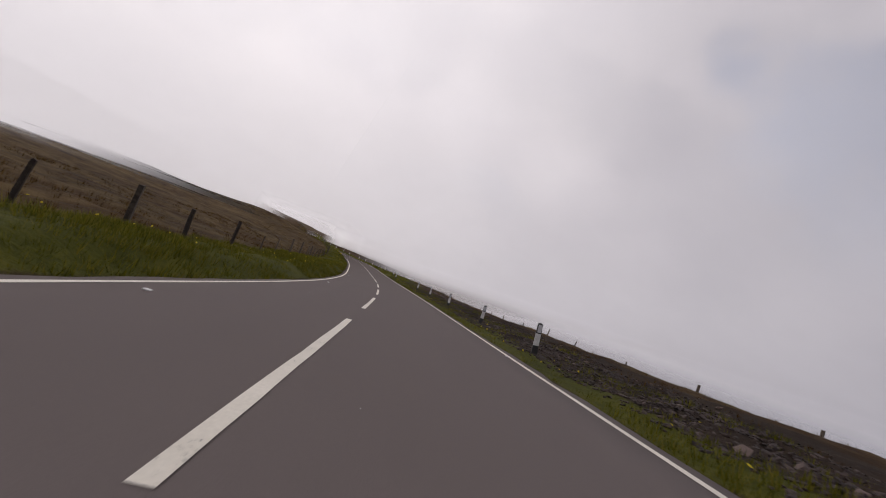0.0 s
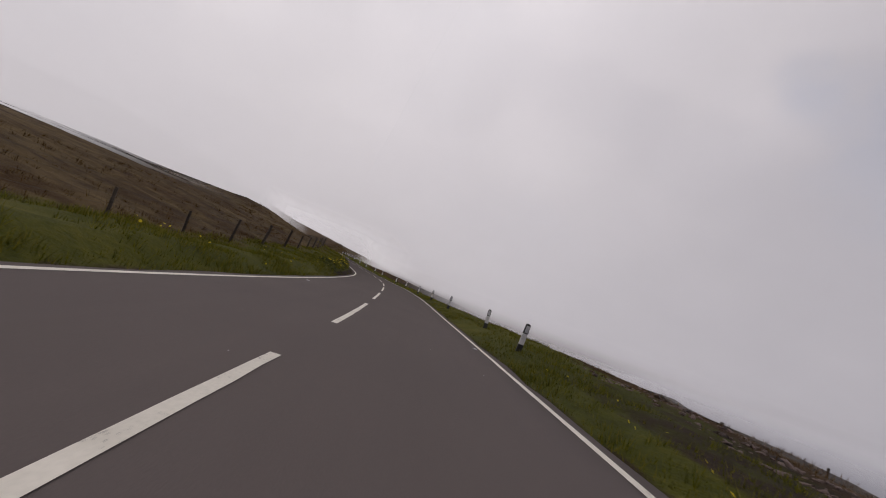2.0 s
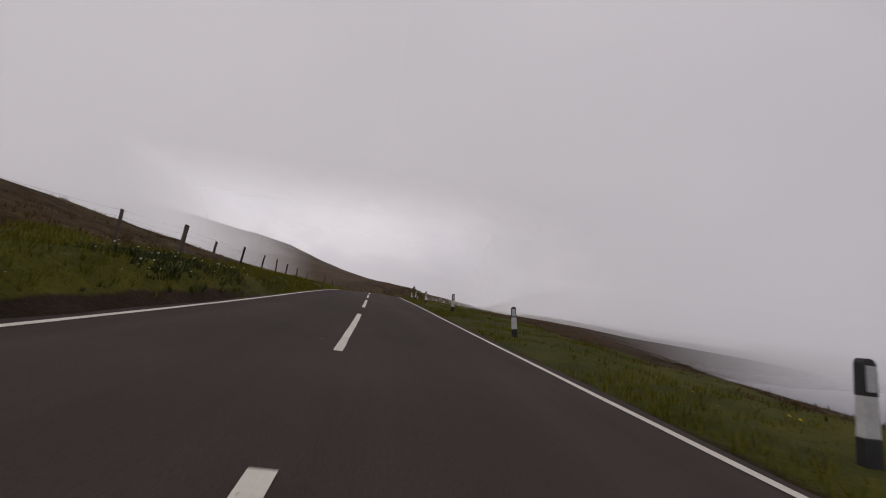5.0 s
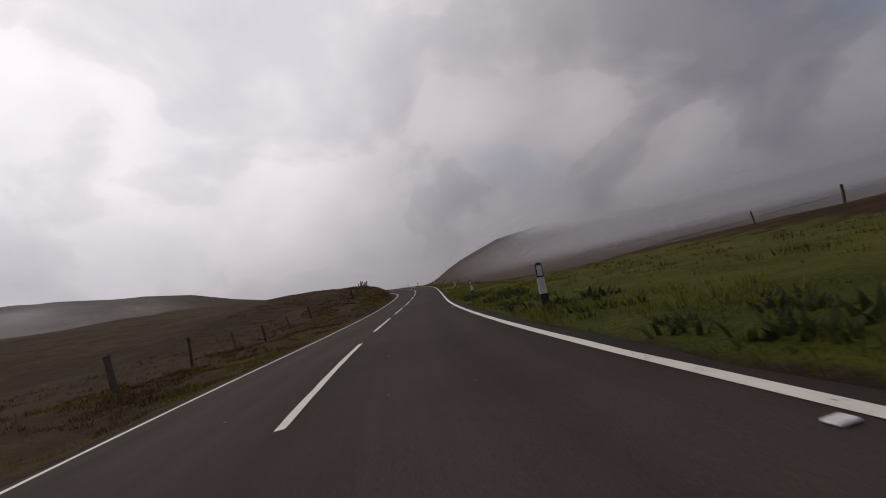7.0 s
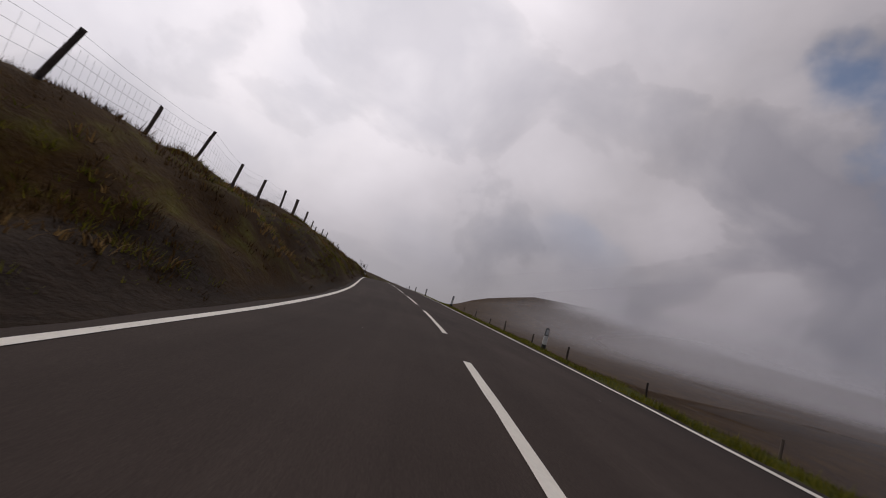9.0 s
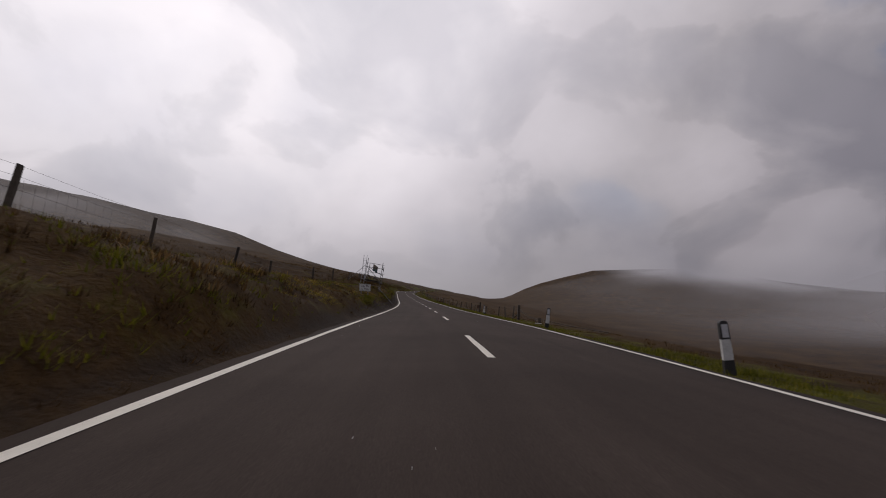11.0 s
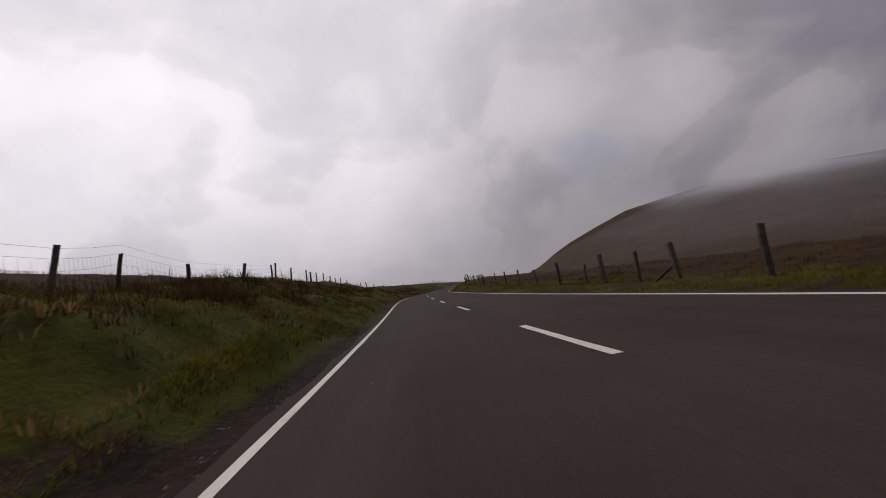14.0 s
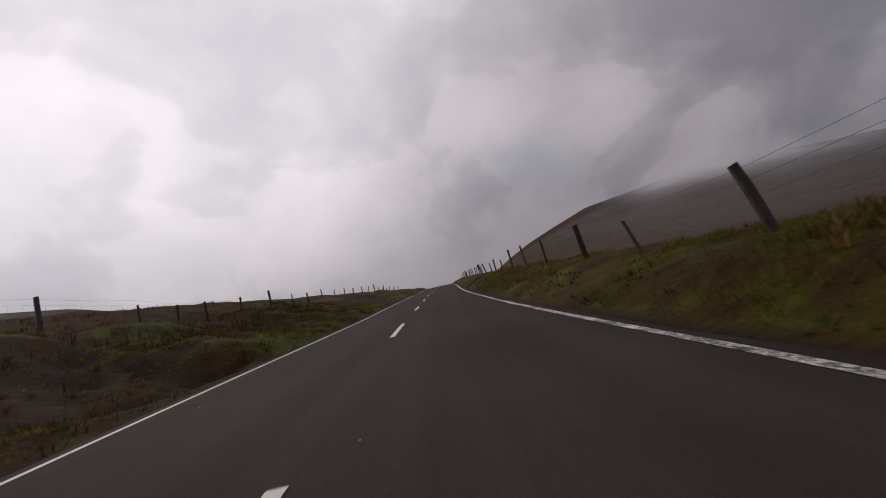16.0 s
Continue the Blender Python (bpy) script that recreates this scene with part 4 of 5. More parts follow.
MARKERS = [(5.0, 5.0), (13.9, 5.3), (24, 5.3), (33.5, 5.3), (43.1, 5.45), (63.3, 4.8), (70.3, 5.2), (81.0, 4.8), (90.3, 4.7), (99.2, 4.7), (108.8, 4.8), (116.8, 4.95),
           (127, 4.6), (135.1, 4.75), (145.5, 4.6), (155, 4.6), (165, 4.5), (176, 4.4), (187, 4.4), (197, 4.3), (206.3, 4.1), (215.6, 4.0), (233.6, 4.5), (252.4, 4.5),
           (271.5, 4.6), (290.5, 5.2), (309, 4.8), (325, 4.6), (338, 4.5), (350, 4.4), (361.5, 4.6), (383.5, 5.4)]


def place_markers():
    first = make_marker()
    rng = random.Random(12)
    poses = [upright(s, l, -0.02, rng.uniform(-8, 8), rng.gauss(0, 2), rng.gauss(0, 3.0)) for s, l in MARKERS]
    first.matrix_basis = poses[0]
    for m in poses[1:]:
        copy_thing(first, m)


place_markers()

# ---------------------------------------------------------------- grass


def scatter(name, label, mat, spots, height, width, blades, seed, spread=0.12, droop=0.5, kind="stuff", category="grass", bent=False):
    """Tufts of blades: each a narrow tapered strip bent outwards. spots: stations, offsets, size factors."""
    rng = np.random.default_rng(seed)
    s, l, size = spots
    n = len(s)
    x, y = plan(s, l)
    z = ground_z(s, l)
    s_, k = np.repeat(np.arange(n), blades), n * blades
    ang, out = rng.uniform(0, 2 * np.pi, k), rng.uniform(0, spread, k)
    h = height * size[s_] * rng.uniform(0.55, 1.15, k)
    lean = rng.uniform(0.1, droop, k) * h
    w = width * rng.uniform(0.6, 1.2, k) * (0.6 + 0.4 * size[s_])
    bx, by, bz = x[s_] + out * np.cos(ang), y[s_] + out * np.sin(ang), z[s_] - 0.04
    px, py = -np.sin(ang) * w / 2, np.cos(ang) * w / 2
    dx, dy = np.cos(ang) * lean, np.sin(ang) * lean
    if not bent:
        v = np.stack([np.stack([bx - px, by - py, bz], -1), np.stack([bx + px, by + py, bz], -1), np.stack([bx + dx, by + dy, bz + h], -1)], 1)
        me = bpy.data.meshes.new(name)
        me.vertices.add(k * 3)
        me.vertices.foreach_set("co", v.reshape(-1))
        me.loops.add(k * 3)
        me.loops.foreach_set("vertex_index", np.arange(k * 3, dtype=np.int32))
        me.polygons.add(k)
        me.polygons.foreach_set("loop_start", np.arange(k, dtype=np.int32) * 3)
        me.update(calc_edges=True)
        me.materials.append(mat)
        return tagged(new(name, me), label, category, kind=kind)
    v = np.zeros((k, 5, 3))
    v[:, 0] = np.stack([bx - px, by - py, bz], -1)
    v[:, 1] = np.stack([bx + px, by + py, bz], -1)
    v[:, 2] = np.stack([bx + dx * 0.35 + px * 0.8, by + dy * 0.35 + py * 0.8, bz + h * 0.6], -1)
    v[:, 3] = np.stack([bx + dx * 0.35 - px * 0.8, by + dy * 0.35 - py * 0.8, bz + h * 0.6], -1)
    v[:, 4] = np.stack([bx + dx, by + dy, bz + h], -1)
    i = np.arange(k) * 5
    me = bpy.data.meshes.new(name)
    me.vertices.add(k * 5)
    me.vertices.foreach_set("co", v.reshape(-1))
    loops = np.stack([i, i + 1, i + 2, i + 3, i + 3, i + 2, i + 4], -1).reshape(-1)
    me.loops.add(k * 7)
    me.loops.foreach_set("vertex_index", loops.astype(np.int32))
    me.polygons.add(k * 2)
    me.polygons.foreach_set("loop_start", np.stack([np.arange(k) * 7, np.arange(k) * 7 + 4], -1).reshape(-1).astype(np.int32))
    me.update(calc_edges=True)
    me.materials.append(mat)
    return tagged(new(name, me), label, category, kind=kind)


def strew(n, s0, s1, u0, u1, side, seed, power=1.0, clump=0.0):
    """Spots on a verge: stations s0..s1, u0..u1 metres out from the crust's edge."""
    rng = np.random.default_rng(seed)
    s = rng.uniform(s0, s1, n)
    u = u0 + (u1 - u0) * rng.uniform(0, 1, n) ** power
    l = np.where(side < 0, -(half_l(s) + MARGIN + u), half_r(s) + MARGIN + u)
    size = rng.uniform(0.6, 1.25, n)
    # the peat bank's foot is nearly bare
    raw = np.interp(s, [262, 272, 295, 305, 366, 374, 452, 462], [0, 0.8, 0.8, 0.3, 0.4, 0.9, 0.9, 0]) if side < 0 else 0 * s
    gx, gy = plan(s, l)
    # grass is thinned in the hollows that the ground's colour darkens
    wet = smooth01((-0.05 - hummock(gx, gy)) / 0.4) * (np.interp(s, [240, 262], [0, 0.6]) if side < 0 else np.interp(s, [480, 510], [0, 0.6]))
    muddy = np.interp(s, [70, 85, 150, 165], [0, 0.95, 0.95, 0]) * smooth01((0.8 - u) / 0.2) if side < 0 else 0 * s
    stay = rng.uniform(0, 1, n) > np.maximum(np.maximum(raw * smooth01((1.05 - u) / 0.35), wet * (u < 7)), muddy)
    s, u, l, size = s[stay], u[stay], l[stay], size[stay]
    n = len(s)
    if clump:
        x, y = plan(s, l)
        c = 0.5 + 0.5 * wave(x / 1.6, y / 1.6, seed)
        keep = rng.uniform(0, 1, n) < np.clip(c * 1.6 - clump, 0.03, 1)
        s, l, size = s[keep], l[keep], (size * (0.6 + 0.7 * c))[keep]
    return s, l, size


scatter("verge_grass", "long green grass on the left verge", GREEN, strew(44000, -12, 210, 0.15, 4.6, -1, 1, 1.0, 0.15), 0.20, 0.02, 7, 1, 0.14, 0.9)
scatter("verge_grass", "long green grass on the right verge", GREEN, strew(38000, -12, 300, 0.2, 4.6, 1, 2, 1.2, 0.15), 0.15, 0.02, 7, 2, 0.14, 0.9)
scatter("verge_grass", "rough grass and moss on the left bank", GREEN, strew(70000, 210, 570, 0.6, 5.5, -1, 3, 1.0, 0.5), 0.115, 0.02, 9, 3, 0.17, 1.5)
scatter("verge_grass", "rough grass along the right fence", GREEN, strew(42000, 300, 570, 0.3, 4.2, 1, 4, 1.0, 0.2), 0.14, 0.02, 8, 4, 0.16, 1.2)
scatter("moor_grass", "pale brown moor grass beyond the left fence", STRAW, strew(36000, -12, 570, 4.0, 16.0, -1, 5, 1.3, 0.3), 0.2, 0.022, 8, 5, 0.22, 1.0)
scatter("moor_grass", "pale brown moor grass beyond the right verge", STRAW, strew(22000, -12, 570, 4.0, 14.0, 1, 6, 1.3, 0.3), 0.15, 0.022, 8, 6, 0.22, 1.0)
scatter("moss", "golden yellow moss cushions along the top of the peat bank", GOLD, strew(30000, 352, 470, 0.95, 2.6, -1, 7, 1.0, 0.75), 0.06, 0.016, 14, 7, 0.16, 1.8, category="moss")
scatter("moss", "yellow green moss and grass on the peat hummocks", GOLD, strew(26000, 440, 565, 0.9, 6.0, -1, 8, 1.0, 0.7), 0.055, 0.018, 12, 8, 0.17, 1.9, category="moss")
scatter("heather", "low brown heather and dead bracken over the bank and moor", HEATH, strew(42000, 205, 480, 0.8, 8.0, -1, 9, 1.0, 0.35), 0.14, 0.02, 12, 9, 0.18, 1.2, category="heather")
scatter("heather", "low brown heather between the peat hummocks", HEATH, strew(17000, 465, 570, 0.5, 10.0, -1, 10, 1.0, 0.45), 0.14, 0.02, 12, 10, 0.18, 1.2, category="heather")
scatter("heather", "low brown heather along the right fence", HEATH, strew(9000, 370, 520, 1.6, 7.0, 1, 11, 1.0, 0.55), 0.12, 0.02, 12, 11, 0.17, 1.2, category="heather")

scatter("heather", "tall dark heather and rushes crowding the fence", HEATH, strew(15000, 398, 500, 2.3, 5.2, -1, 51, 1.0, 0.85), 0.3, 0.022, 14, 51, 0.24, 1.0, category="heather")
scatter("hanging_grass", "long grass hanging over the cut edge of the bank", GREEN, strew(9000, 366, 470, 0.95, 1.5, -1, 52, 1.0, 0.5), 0.16, 0.018, 10, 52, 0.15, 2.2)
scatter("heather", "dark heather tufts on the peat face", HEATH, strew(12000, 262, 470, 0.35, 1.3, -1, 53, 1.0, 0.7), 0.09, 0.018, 12, 53, 0.15, 1.8, category="heather")

scatter("low_shrub", "low dark heather bush beside a fence post", HEATH, strew(150, 442.2, 444.6, 3.2, 4.3, 1, 54), 0.3, 0.02, 16, 54, 0.22, 0.9, category="shrub")

# ---------------------------------------------------------------- rubble


def stone_mesh(seed, flat=0.55, mat=None):
    rng = random.Random(seed)
    bm = bmesh.new()
    bmesh.ops.create_icosphere(bm, subdivisions=1, radius=0.5)
    for v in bm.verts:
        v.co = Vector((v.co.x * 1.25, v.co.y * 0.9, v.co.z * flat)) * rng.uniform(0.72, 1.25)
    me = bpy.data.meshes.new("stone")
    bm.to_mesh(me), bm.free()
    me.materials.append(mat or STONE)
    return me


STONES = [stone_mesh(i, 0.35 + 0.08 * (i % 4)) for i in range(8)]
SLATES = [stone_mesh(20 + i, 0.25 + 0.06 * (i % 4), SLATE) for i in range(6)]


def heap(name, label, category, s0, s1, lat0, lat1, loose, named, seed, size=(0.07, 0.34), mat=None):
    """A spread of broken stone: the larger ones each an object, the rest joined."""
    rng = random.Random(seed)
    at = world((s0 + s1) / 2, (lat0 + lat1) / 2)
    root = empty(name, Matrix.Translation(at), label, category)
    inv = Matrix.Translation(-at)

    def spot(big):
        s, l = rng.uniform(s0, s1), lat0 + (lat1 - lat0) * min(1, abs(rng.gauss(0.42, 0.26)))
        k = rng.uniform(size[0], size[1]) * (1.0 if big else 0.55)
        return inv @ upright(s, l, k * rng.uniform(-0.05, 0.12), rng.uniform(0, 360), rng.gauss(0, 18), rng.gauss(0, 18)) @ Matrix.Diagonal((k, k, k, 1))

    for i in range(named):
        share("stone", rng.choice(SLATES if mat else STONES), root, spot(True))
    verts, faces = [], []
    shapes = [(np.array([v.co[:] for v in m.vertices]), [tuple(p.vertices) for p in m.polygons]) for m in STONES]
    for i in range(loose):
        co, fs = rng.choice(shapes)
        m = np.array(spot(False))
        base = len(verts)
        verts.extend((co @ m[:3, :3].T + m[:3, 3]).tolist())
        faces.extend([tuple(base + j for j in f) for f in fs])
    tagged(mesh_ob("stone_debris", verts, faces, mat or STONE, root), "small broken stones between the larger ones", kind="stuff")
    return root


heap("rubble_bank", "long low bank of dark broken slate and peat", "rubble", -14, 47, 4.6, 10.5, 16000, 295, 3, (0.06, 0.26))
heap("rubble_patch", "scattered dark stones in rough grass", "rubble", 47, 66, 7.5, 12.5, 500, 60, 4)
heap("scree", "pale fallen slate at the foot of the peat bank", "rubble", 390, 408, -3.4, -4.4, 2200, 90, 5, (0.02, 0.085), SLATE)
heap("scree", "wet stones in the ditch below the bank", "rubble", 366, 480, -3.25, -3.7, 1800, 120, 6, (0.015, 0.075), SLATE)

# ---------------------------------------------------------------- flowers, leaves, tussocks


def make_flowers(label, spots, stem, head, seed, mat=None):
    """Flower heads: small five-sided discs on short stems."""
    rng = np.random.default_rng(seed)
    s, l, size = spots
    x, y = plan(s, l)
    z = ground_z(s, l)
    n = len(s)
    h = stem * rng.uniform(0.5, 1.2, n)
    tip = np.stack([x + rng.uniform(-0.1, 0.1, n), y + rng.uniform(-0.1, 0.1, n), z + h], -1)
    ax = rng.normal(0, 0.5, (n, 3)) + np.array([0.35, -0.5, 0.75])
    ax /= np.linalg.norm(ax, axis=1)[:, None]
    e1 = np.cross(ax, [0.3, 0.1, 1.0])
    e1 /= np.linalg.norm(e1, axis=1)[:, None]
    e2 = np.cross(ax, e1)
    r = head * rng.uniform(0.6, 1.3, n)
    verts, faces = [], []
    for i in range(n):
        b = len(verts)
        verts.append((tip[i] + ax[i] * r[i] * 0.35).tolist())
        for k in range(6):
            a = k * math.pi / 3
            verts.append((tip[i] + r[i] * (e1[i] * math.cos(a) + e2[i] * math.sin(a))).tolist())
        faces.extend([(b, b + 1 + k, b + 1 + (k + 1) % 6) for k in range(6)])
    return tagged(mesh_ob("wildflowers", verts, faces, mat or PETAL), label, "flowers", kind="stuff")


make_flowers("yellow wildflowers in the green bank", strew(900, 78, 117, 0.7, 1.7, -1, 31, 1.0, 0.5), 0.2, 0.028, 1)
make_flowers("small white wildflowers in the dark foot of the bank", strew(900, 112, 160, 0.7, 1.6, -1, 35, 1.0, 0.4), 0.2, 0.018, 5, PALE_PETAL)
make_flowers("yellow wildflowers in the grass verge", strew(160, -10, 78, 0.6, 3.4, -1, 32, 1.0, 0.5), 0.25, 0.028, 2)
make_flowers("small yellow wildflowers on the verge", strew(300, 100, 150, 0.5, 2.4, 1, 33, 1.0, 0.5), 0.14, 0.02, 3)
make_flowers("a few yellow wildflowers beside the rubble", strew(70, -10, 60, 0.4, 1.4, 1, 34), 0.2, 0.025, 4)
scatter("broad_leaves", "dark broad dock and thistle leaves on the verge", LEAF, strew(1900, 198, 236, 0.4, 2.2, 1, 41, 1.0, 0.75), 0.17, 0.06, 9, 41, 0.17, 1.4, category="weeds", bent=True)
scatter("broad_leaves", "dark broad weeds low on the bank", LEAF, strew(800, 500, 560, 0.3, 1.3, 1, 42, 1.0, 0.6), 0.1, 0.04, 8, 42, 0.14, 1.3, category="weeds", bent=True)
scatter("broad_leaves", "dark weeds and nettles on the flowery bank", LEAF, strew(4200, 78, 158, 0.5, 1.9, -1, 43, 1.0, 0.35), 0.15, 0.035, 7, 43, 0.16, 1.1, category="weeds", bent=True)
scatter("rushes", "tall dark rushes along the fence line", HEATH, strew(7000, 392, 560, 3.3, 6.5, -1, 44, 1.0, 0.5), 0.5, 0.012, 7, 44, 0.15, 0.35, bent=True)
scatter("bracken", "dead brown bracken hanging on the bank", RUSSET, strew(7000, 255, 470, 1.0, 3.4, -1, 45, 1.0, 0.8), 0.16, 0.028, 10, 45, 0.2, 1.6, category="bracken", bent=True)
scatter("bracken", "dead brown bracken on the grassy bank", RUSSET, strew(3500, 490, 560, 1.2, 3.0, 1, 46, 1.0, 0.9), 0.15, 0.03, 10, 46, 0.2, 1.6, category="bracken", bent=True)

# ---------------------------------------------------------------- road studs


def make_studs():
    bm = bmesh.new()
    box(bm, 0.10, 0.085, 0.02, pose(0, 0, 0.008), 0.008)
    me = bpy.data.meshes.new("road_stud")
    bm.to_mesh(me), bm.free()
    me.materials.append(WHITE)
    for s, l in [(2.2, 3.43), (18.3, 3.45), (32, 3.3), (46.5, 3.15), (61.2, 3.07), (75.5, 3.1), (90, 3.14), (115.5, 3.1), (132.6, 2.85), (208, 2.64), (224, 2.63), (236.8, 2.79), (250, 2.8), (262, 2.75),
                 (-1.8, -2.3), (13.1, -2.3), (30, -2.4), (66, -2.4), (84, -2.7), (115.2, -3.1), (132.6, -3.1), (513.1, 3.15), (494.8, 3.2)]:
        ob = new("road_stud", me)
        x, y = plan(np.float64(s), np.float64(l))
        ob.matrix_basis = Matrix.Translation((float(x), float(y), float(road_z(s, l)) + 0.004)) @ pose(0, 0, 0, 0, 0, -math.degrees(float(np.interp(s, ST, TH))))
        tagged(ob, "small white reflective road stud beside the edge line", "road stud", "edge studs")


make_studs()

# ---------------------------------------------------------------- scaffold tower, ladders, signs


def rung_ladder(label, foot, top, width, mat):
    foot, top = Vector(foot), Vector(top)
    root = empty("ladder", Matrix.Translation(foot), label, "ladder")
    d = top - foot
    along = d.normalized()
    side = along.cross(Vector((0, 0, 1))).normalized()
    for k in (-1, 1):
        bm = bmesh.new()
        tube(bm, side * k * width / 2, d + side * k * width / 2, 0.026, n=6)
        part("stile", bm, mat, root)
    n = int(d.length / 0.27)
    for i in range(1, n + 1):
        bm = bmesh.new()
        p = along * (i * 0.27 - 0.1)
        tube(bm, p - side * width / 2, p + side * width / 2, 0.014, n=6)
        part("rung", bm, mat, root)
    return root


def make_scaffold():
    """Tube tower of four standards with ledgers, a boarded deck, a bench plank and two long stays."""
    th = float(np.interp(389, ST, TH))
    o = world(389, -5.6)
    root = empty("scaffold_tower", Matrix.Translation(o) @ pose(0, 0, 0, 0, 6.0, -math.degrees(th)), "steel tube scaffold tower with boarded deck on the bank", "scaffold")
    base = float(np.interp(389, ST, AZ)) - o.z
    # local x to the right of the road, y along it
    A, B, C, D = (0.72, -1.3), (0.72, 1.25), (-0.85, -1.25), (-0.85, 1.3)
    tops = {"A": 4.25, "B": 4.0, "C": 4.5, "D": 4.15}
    corner = {"A": A, "B": B, "C": C, "D": D}

    def bar(name, a, b, r=0.024):
        bm = bmesh.new()
        tube(bm, a, b, r, n=8)
        return part(name, bm, STEEL, root)

    def at(c, h):
        return Vector((*corner[c], base + h))

    def clamp(p, parent):
        bm = bmesh.new()
        box(bm, 0.085, 0.085, 0.07, Matrix.Translation(p), 0.012)
        part("coupler", bm, STEEL, parent)

    for c in "ABCD":
        foot = 1.25 if c in "AB" else 1.7
        std = bar("standard", at(c, foot), at(c, tops[c]))
        for h in (2.3, 3.05, 3.65):
            clamp(at(c, h), std)
        bm = bmesh.new()
        box(bm, 0.16, 0.16, 0.03, Matrix.Translation(at(c, foot)), 0.005)
        part("base_plate", bm, STEEL, root)
    for a, b, h in [("A", "B", 2.2), ("A", "B", 3.05), ("A", "B", 3.6), ("C", "D", 2.2), ("C", "D", 3.05), ("C", "D", 3.6), ("A", "C", 2.2), ("A", "C", 3.6), ("B", "D", 2.2), ("B", "D", 2.75), ("B", "D", 3.25), ("A", "C", 4.0), ("A", "B", 1.7), ("A", "C", 1.75)]:
        p, q = at(a, h), at(b, h)
        e = (q - p).normalized() * 0.16
        bar("ledger", p - e, q + e, 0.022)
    bar("brace", at("A", 2.3), at("C", 3.6)), bar("brace", at("C", 2.2), at("D", 3.65)), bar("brace", at("B", 3.6), at("A", 4.0)), bar("brace", at("B", 3.05), at("D", 3.75))
    bar("stay", at("C", 3.95), Vector((-2.5, -1.9, base + 1.8)), 0.022)
    rng = random.Random(9)
    for i in range(7):
        bm = bmesh.new()
        x = -0.78 + i * 0.225
        box(bm, 0.215, 2.75, 0.04, pose(x, rng.uniform(-0.04, 0.04), base + 2.3 + rng.uniform(-0.004, 0.004)), 0.006)
        part("board", bm, PLANK, root)
    bm = bmesh.new()
    box(bm, 0.24, 2.6, 0.04, pose(-0.62, 0, base + 2.78), 0.006)
    part("bench_plank", bm, PLANK, root)
    # printed banner tied to the end rails
    bm = bmesh.new()
    grid = [[bm.verts.new((-0.22 + 0.042 * i, -1.32 - 0.05 * math.sin(i * 1.1) * (j / 6), base + 3.97 - 0.11 * j - 0.022 * i - 0.03 * math.sin(i * 0.9) * (j / 6))) for i in range(13)] for j in range(7)]
    for j in range(6):
        for i in range(12):
            bm.faces.new((grid[j][i], grid[j + 1][i], grid[j + 1][i + 1], grid[j][i + 1]))
    bmesh.ops.solidify(bm, geom=bm.faces[:], thickness=0.004)
    banner = part("banner", bm, BANNER, root, "weathered printed banner, pale orange over blue", True)
    for z, x0, x1, h in [(3.6, -0.12, 0.18, 0.05), (3.5, -0.08, 0.14, 0.03)]:
        bm = bmesh.new()
        box(bm, x1 - x0, 0.004, h, pose((x0 + x1) / 2, -1.405, base + z))
        part("print_bar", bm, RUST, banner, "dark printed bar")
    return root


def make_banner():
    m, t, bsdf = material("banner_print")
    sep = t.add("ShaderNodeSeparateXYZ")
    t.link(t.add("ShaderNodeTexCoord").outputs["Generated"], sep.inputs[0])
    n = t.noise(place(t), 6.0, 4.0)
    f = t.math("ADD", sep.outputs[2], t.math("MULTIPLY", t.math("SUBTRACT", n, 0.5), 0.12))
    t.link(t.ramp(f, [(0.0, (0.10, 0.15, 0.17)), (0.36, (0.16, 0.22, 0.23)), (0.48, (0.32, 0.31, 0.28)), (0.78, (0.36, 0.31, 0.26)), (1.0, (0.27, 0.19, 0.15))]), bsdf.inputs["Base Color"])
    bsdf.inputs["Roughness"].default_value = 0.6
    return m


BANNER = make_banner()
make_scaffold()
LAD_FOOT = world(387.7, -6.6, 0.0)
rung_ladder("grey aluminium ladder leaning on the scaffold tower", LAD_FOOT, LAD_FOOT + Vector((0.03, 0.3, 2.9)), 0.36, ALLOY)
LOW_FOOT = world(389.4, -3.7, 0.06)
rung_ladder("narrow aluminium ladder lying up the peat bank", LOW_FOOT, world(388.9, -5.0, 0.3), 0.3, ALLOY)


def letters(text, size, parent, m, mat, label=""):
    cu = bpy.data.curves.new("lettering", "FONT")
    cu.body, cu.size, cu.extrude, cu.align_x, cu.align_y = text, size, 0.001, "CENTER", "CENTER"
    tmp = bpy.data.objects.new("lettering", cu)
    scene.collection.objects.link(tmp)
    dg = bpy.context.evaluated_depsgraph_get()
    me = bpy.data.meshes.new_from_object(tmp.evaluated_get(dg))
    bpy.data.objects.remove(tmp)
    me.materials.clear()
    me.materials.append(mat)
    ob = new("lettering", me)
    ob.parent, ob.matrix_basis = parent, m
    return tagged(ob, label)


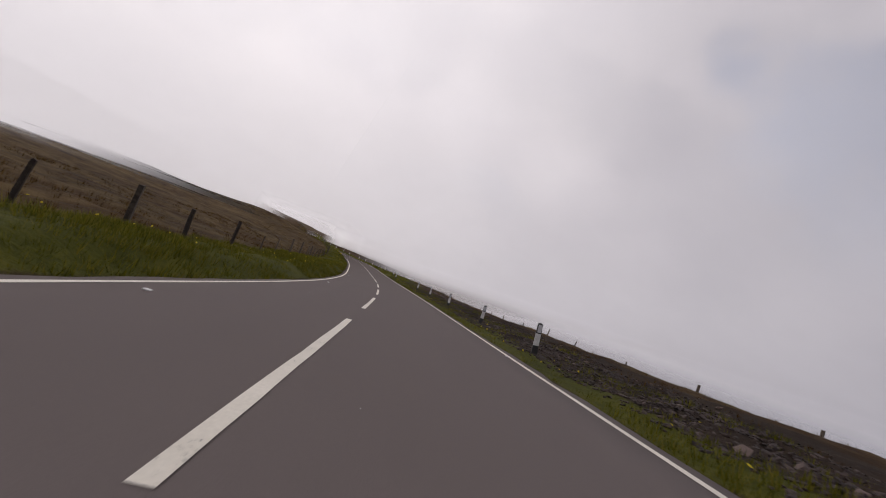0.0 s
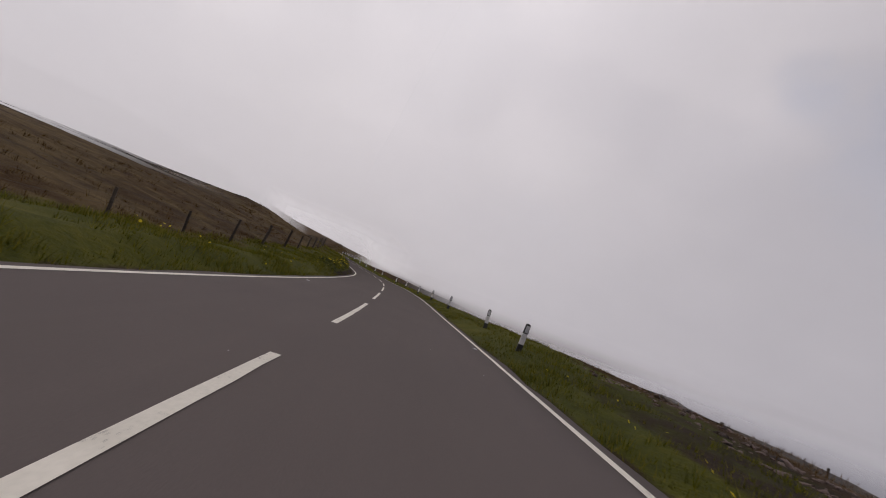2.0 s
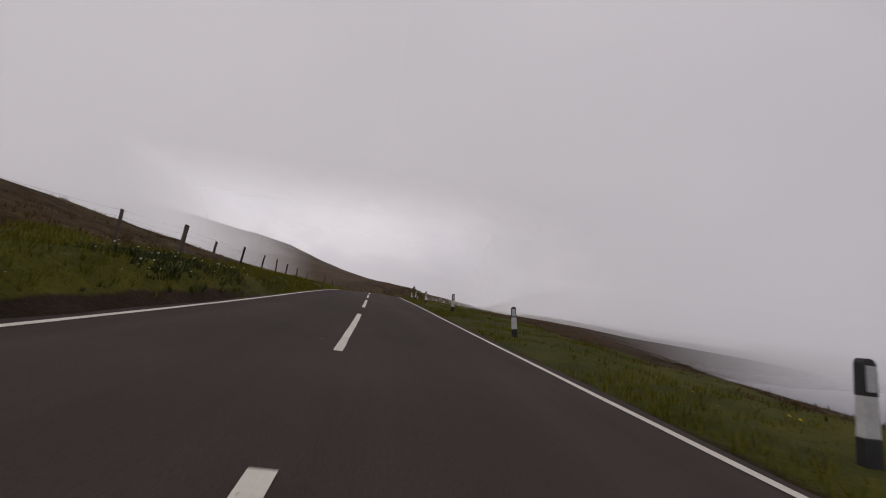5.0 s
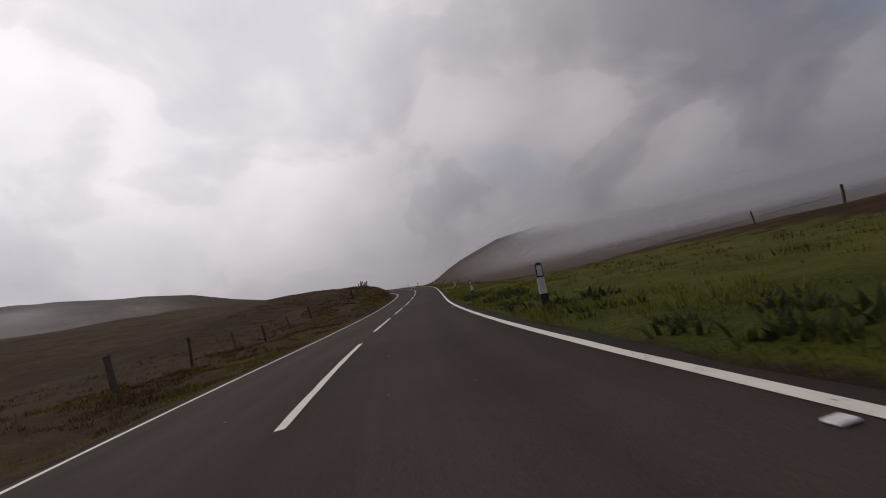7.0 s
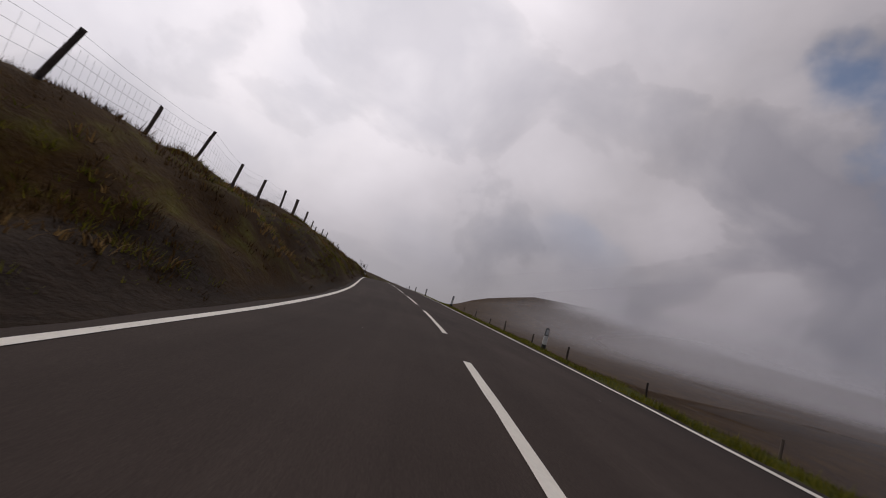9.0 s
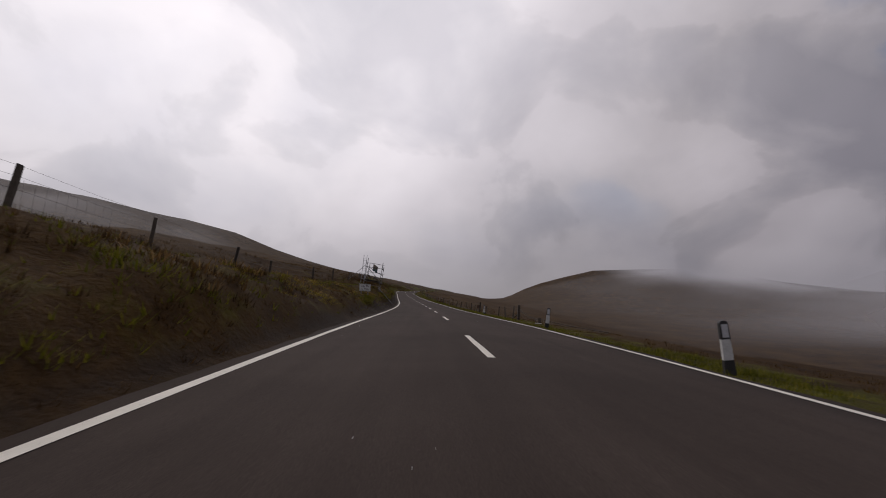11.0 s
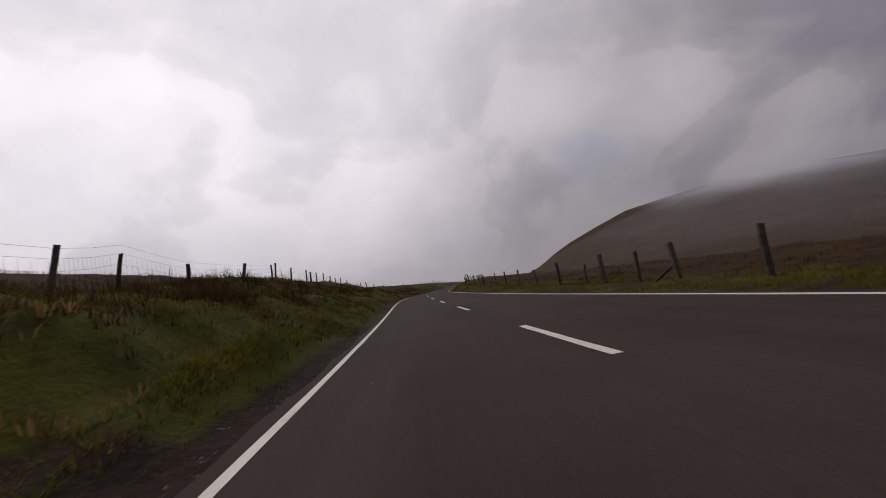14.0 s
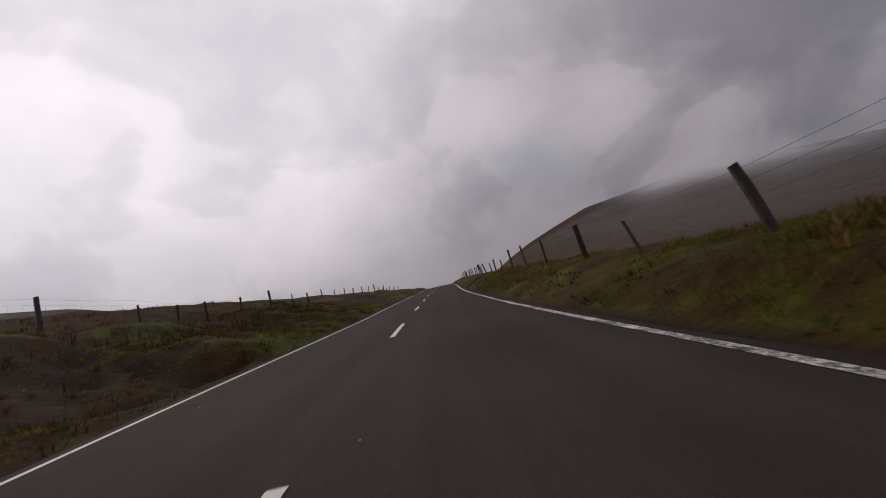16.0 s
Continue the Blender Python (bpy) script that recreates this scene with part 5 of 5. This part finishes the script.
def make_sign(name, label, s, lat, w, h, low, face, lines, turn=0.0):
    """A rectangular plate on two posts, facing traffic."""
    root = empty(name, upright(s, lat, 0, turn), label, "road sign")
    bm = bmesh.new()
    box(bm, w, 0.012, h, pose(0, 0, low + h / 2), 0.004)
    plate = part("plate", bm, face, root)
    for a, b, x, z in [(w - 0.04, 0.014, 0, low + 0.028), (w - 0.04, 0.014, 0, low + h - 0.028), (0.014, h - 0.06, -w / 2 + 0.027, low + h / 2), (0.014, h - 0.06, w / 2 - 0.027, low + h / 2)]:
        if lines:
            bm = bmesh.new()
            box(bm, a, 0.003, b, pose(x, -0.0095, z))
            part("border", bm, BLACK, plate, "thin black border")
    for x in (-w * 0.3, w * 0.3):
        bm = bmesh.new()
        tube(bm, (x, 0.035, -0.35), (x, 0.035, low + h - 0.04), 0.028, n=8)
        part("leg", bm, STEEL, root)
    for text, size, z in lines:
        letters(text, size, plate, pose(0, -0.0105, z, 90, 0, 0), BLACK, "black lettering")
    return root


make_sign("lay_by_sign", "white lay-by sign with black lettering on the bank", 371.6, -4.55, 0.74, 0.47, 0.3, SIGN_FACE, [("Lay By", 0.21, 0.65), ("¼ Mile", 0.2, 0.43)], 6)
# the plain brown plate on legs is put in for a stout dark post
make_sign("brown_sign", "small dark brown board on the verge, standing in for a stout dark post", 398.0, 7.3, 0.32, 0.45, 0.45, RUST, [])


def strut_post(label, s, lat, size, stubs, foot):
    """A squared corner post, its slanting strut and any pale rail ends left on it."""
    root = empty("gate_post", upright(s, lat), label, "gate post")
    bm = bmesh.new()
    box(bm, size, size, 1.6, pose(0, 0, 0.45), 0.012)
    part("post", bm, WOOD, root)
    bm = bmesh.new()
    tube(bm, (0, 0, 0.62), foot, 0.045, n=6)
    part("strut", bm, WOOD, root)
    for z in stubs:
        bm = bmesh.new()
        box(bm, size + 0.02, size + 0.02, 0.05, pose(0, 0, z), 0.008)
        part("rail_stub", bm, WOOD, root, "pale worn rail end")


strut_post("stout notched timber corner post with a slanting strut", 375.6, 6.75, 0.17, (0.25, 0.5, 0.75, 1.0), (-0.35, 1.7, -0.02))
strut_post("stout grey timber straining post with a slanting strut", 464.6, float(RIGHT(464.6)[0]), 0.14, (), (-0.15, 1.5, 0.0))


def make_droop():
    """Sagging dark cable and rails from the corner post down to two low stumps."""
    a, b, c, d = world(375.6, 6.75, 0.95), world(372.6, 7.2, 0.34), world(369.9, 6.7, 0.3), world(362.0, 8.2, 0.25)
    root = empty("drooping_fence", Matrix.Translation(b - Vector((0, 0, 0.34))), "broken fence with sagging dark cable and short timber stumps", "fence")
    o = root.matrix_basis.translation
    for lift in (0.0, -0.1):
        bm = bmesh.new()
        pts = []
        for p0, p1, sag in ((a, b, 0.1), (b, c, 0.04), (c, d, 0.06)):
            for k in range(8):
                f = k / 8
                pts.append(p0.lerp(p1, f) + Vector((0, 0, lift * (1 - 0.5 * f) - sag * 4 * f * (1 - f))) - o)
        for q0, q1 in zip(pts, pts[1:]):
            tube(bm, q0, q1, 0.024 if lift == 0 else 0.014, n=5, caps=False)
        part("cable", bm, WOOD, root, "sagging dark cable")
    bm = bmesh.new()
    tube(bm, b - o + Vector((0, 0, -0.6)), b - o + Vector((0.02, 0, 0.06)), 0.05, 0.04, n=7)
    part("stump", bm, WOOD, root)
    bm = bmesh.new()
    box(bm, 0.2, 0.17, 0.6, Matrix.Translation(c - o + Vector((0, 0, -0.22))), 0.015)
    part("stump", bm, WOOD, root)
    bm = bmesh.new()
    box(bm, 0.42, 0.2, 0.05, Matrix.Translation(c - o + Vector((-0.08, -0.06, -0.27))), 0.01)
    part("foot_board", bm, WHITE, root, "white painted foot board")
    return root


make_droop()


def make_grit():
    """A few pale chips of stone lying on the asphalt."""
    rng = random.Random(77)
    verts, faces = [], []
    for i in range(260):
        s, l = rng.uniform(-10, 560), rng.uniform(-2.6, 2.6)
        x, y = plan(np.float64(s), np.float64(l))
        z = float(road_z(s, l))
        r = rng.uniform(0.004, 0.010)
        b = len(verts)
        for k in range(5):
            a = k * 1.2566 + rng.uniform(-0.3, 0.3)
            verts.append((float(x) + r * math.cos(a), float(y) + r * math.sin(a), z - 0.002))
        verts.append((float(x) + r * 0.3, float(y), z + r * 0.8))
        faces.extend([(b + k, b + (k + 1) % 5, b + 5) for k in range(5)])
    tagged(mesh_ob("road_grit", verts, faces, WHITE), "pale stone chips scattered on the asphalt", "grit", kind="stuff")


make_grit()
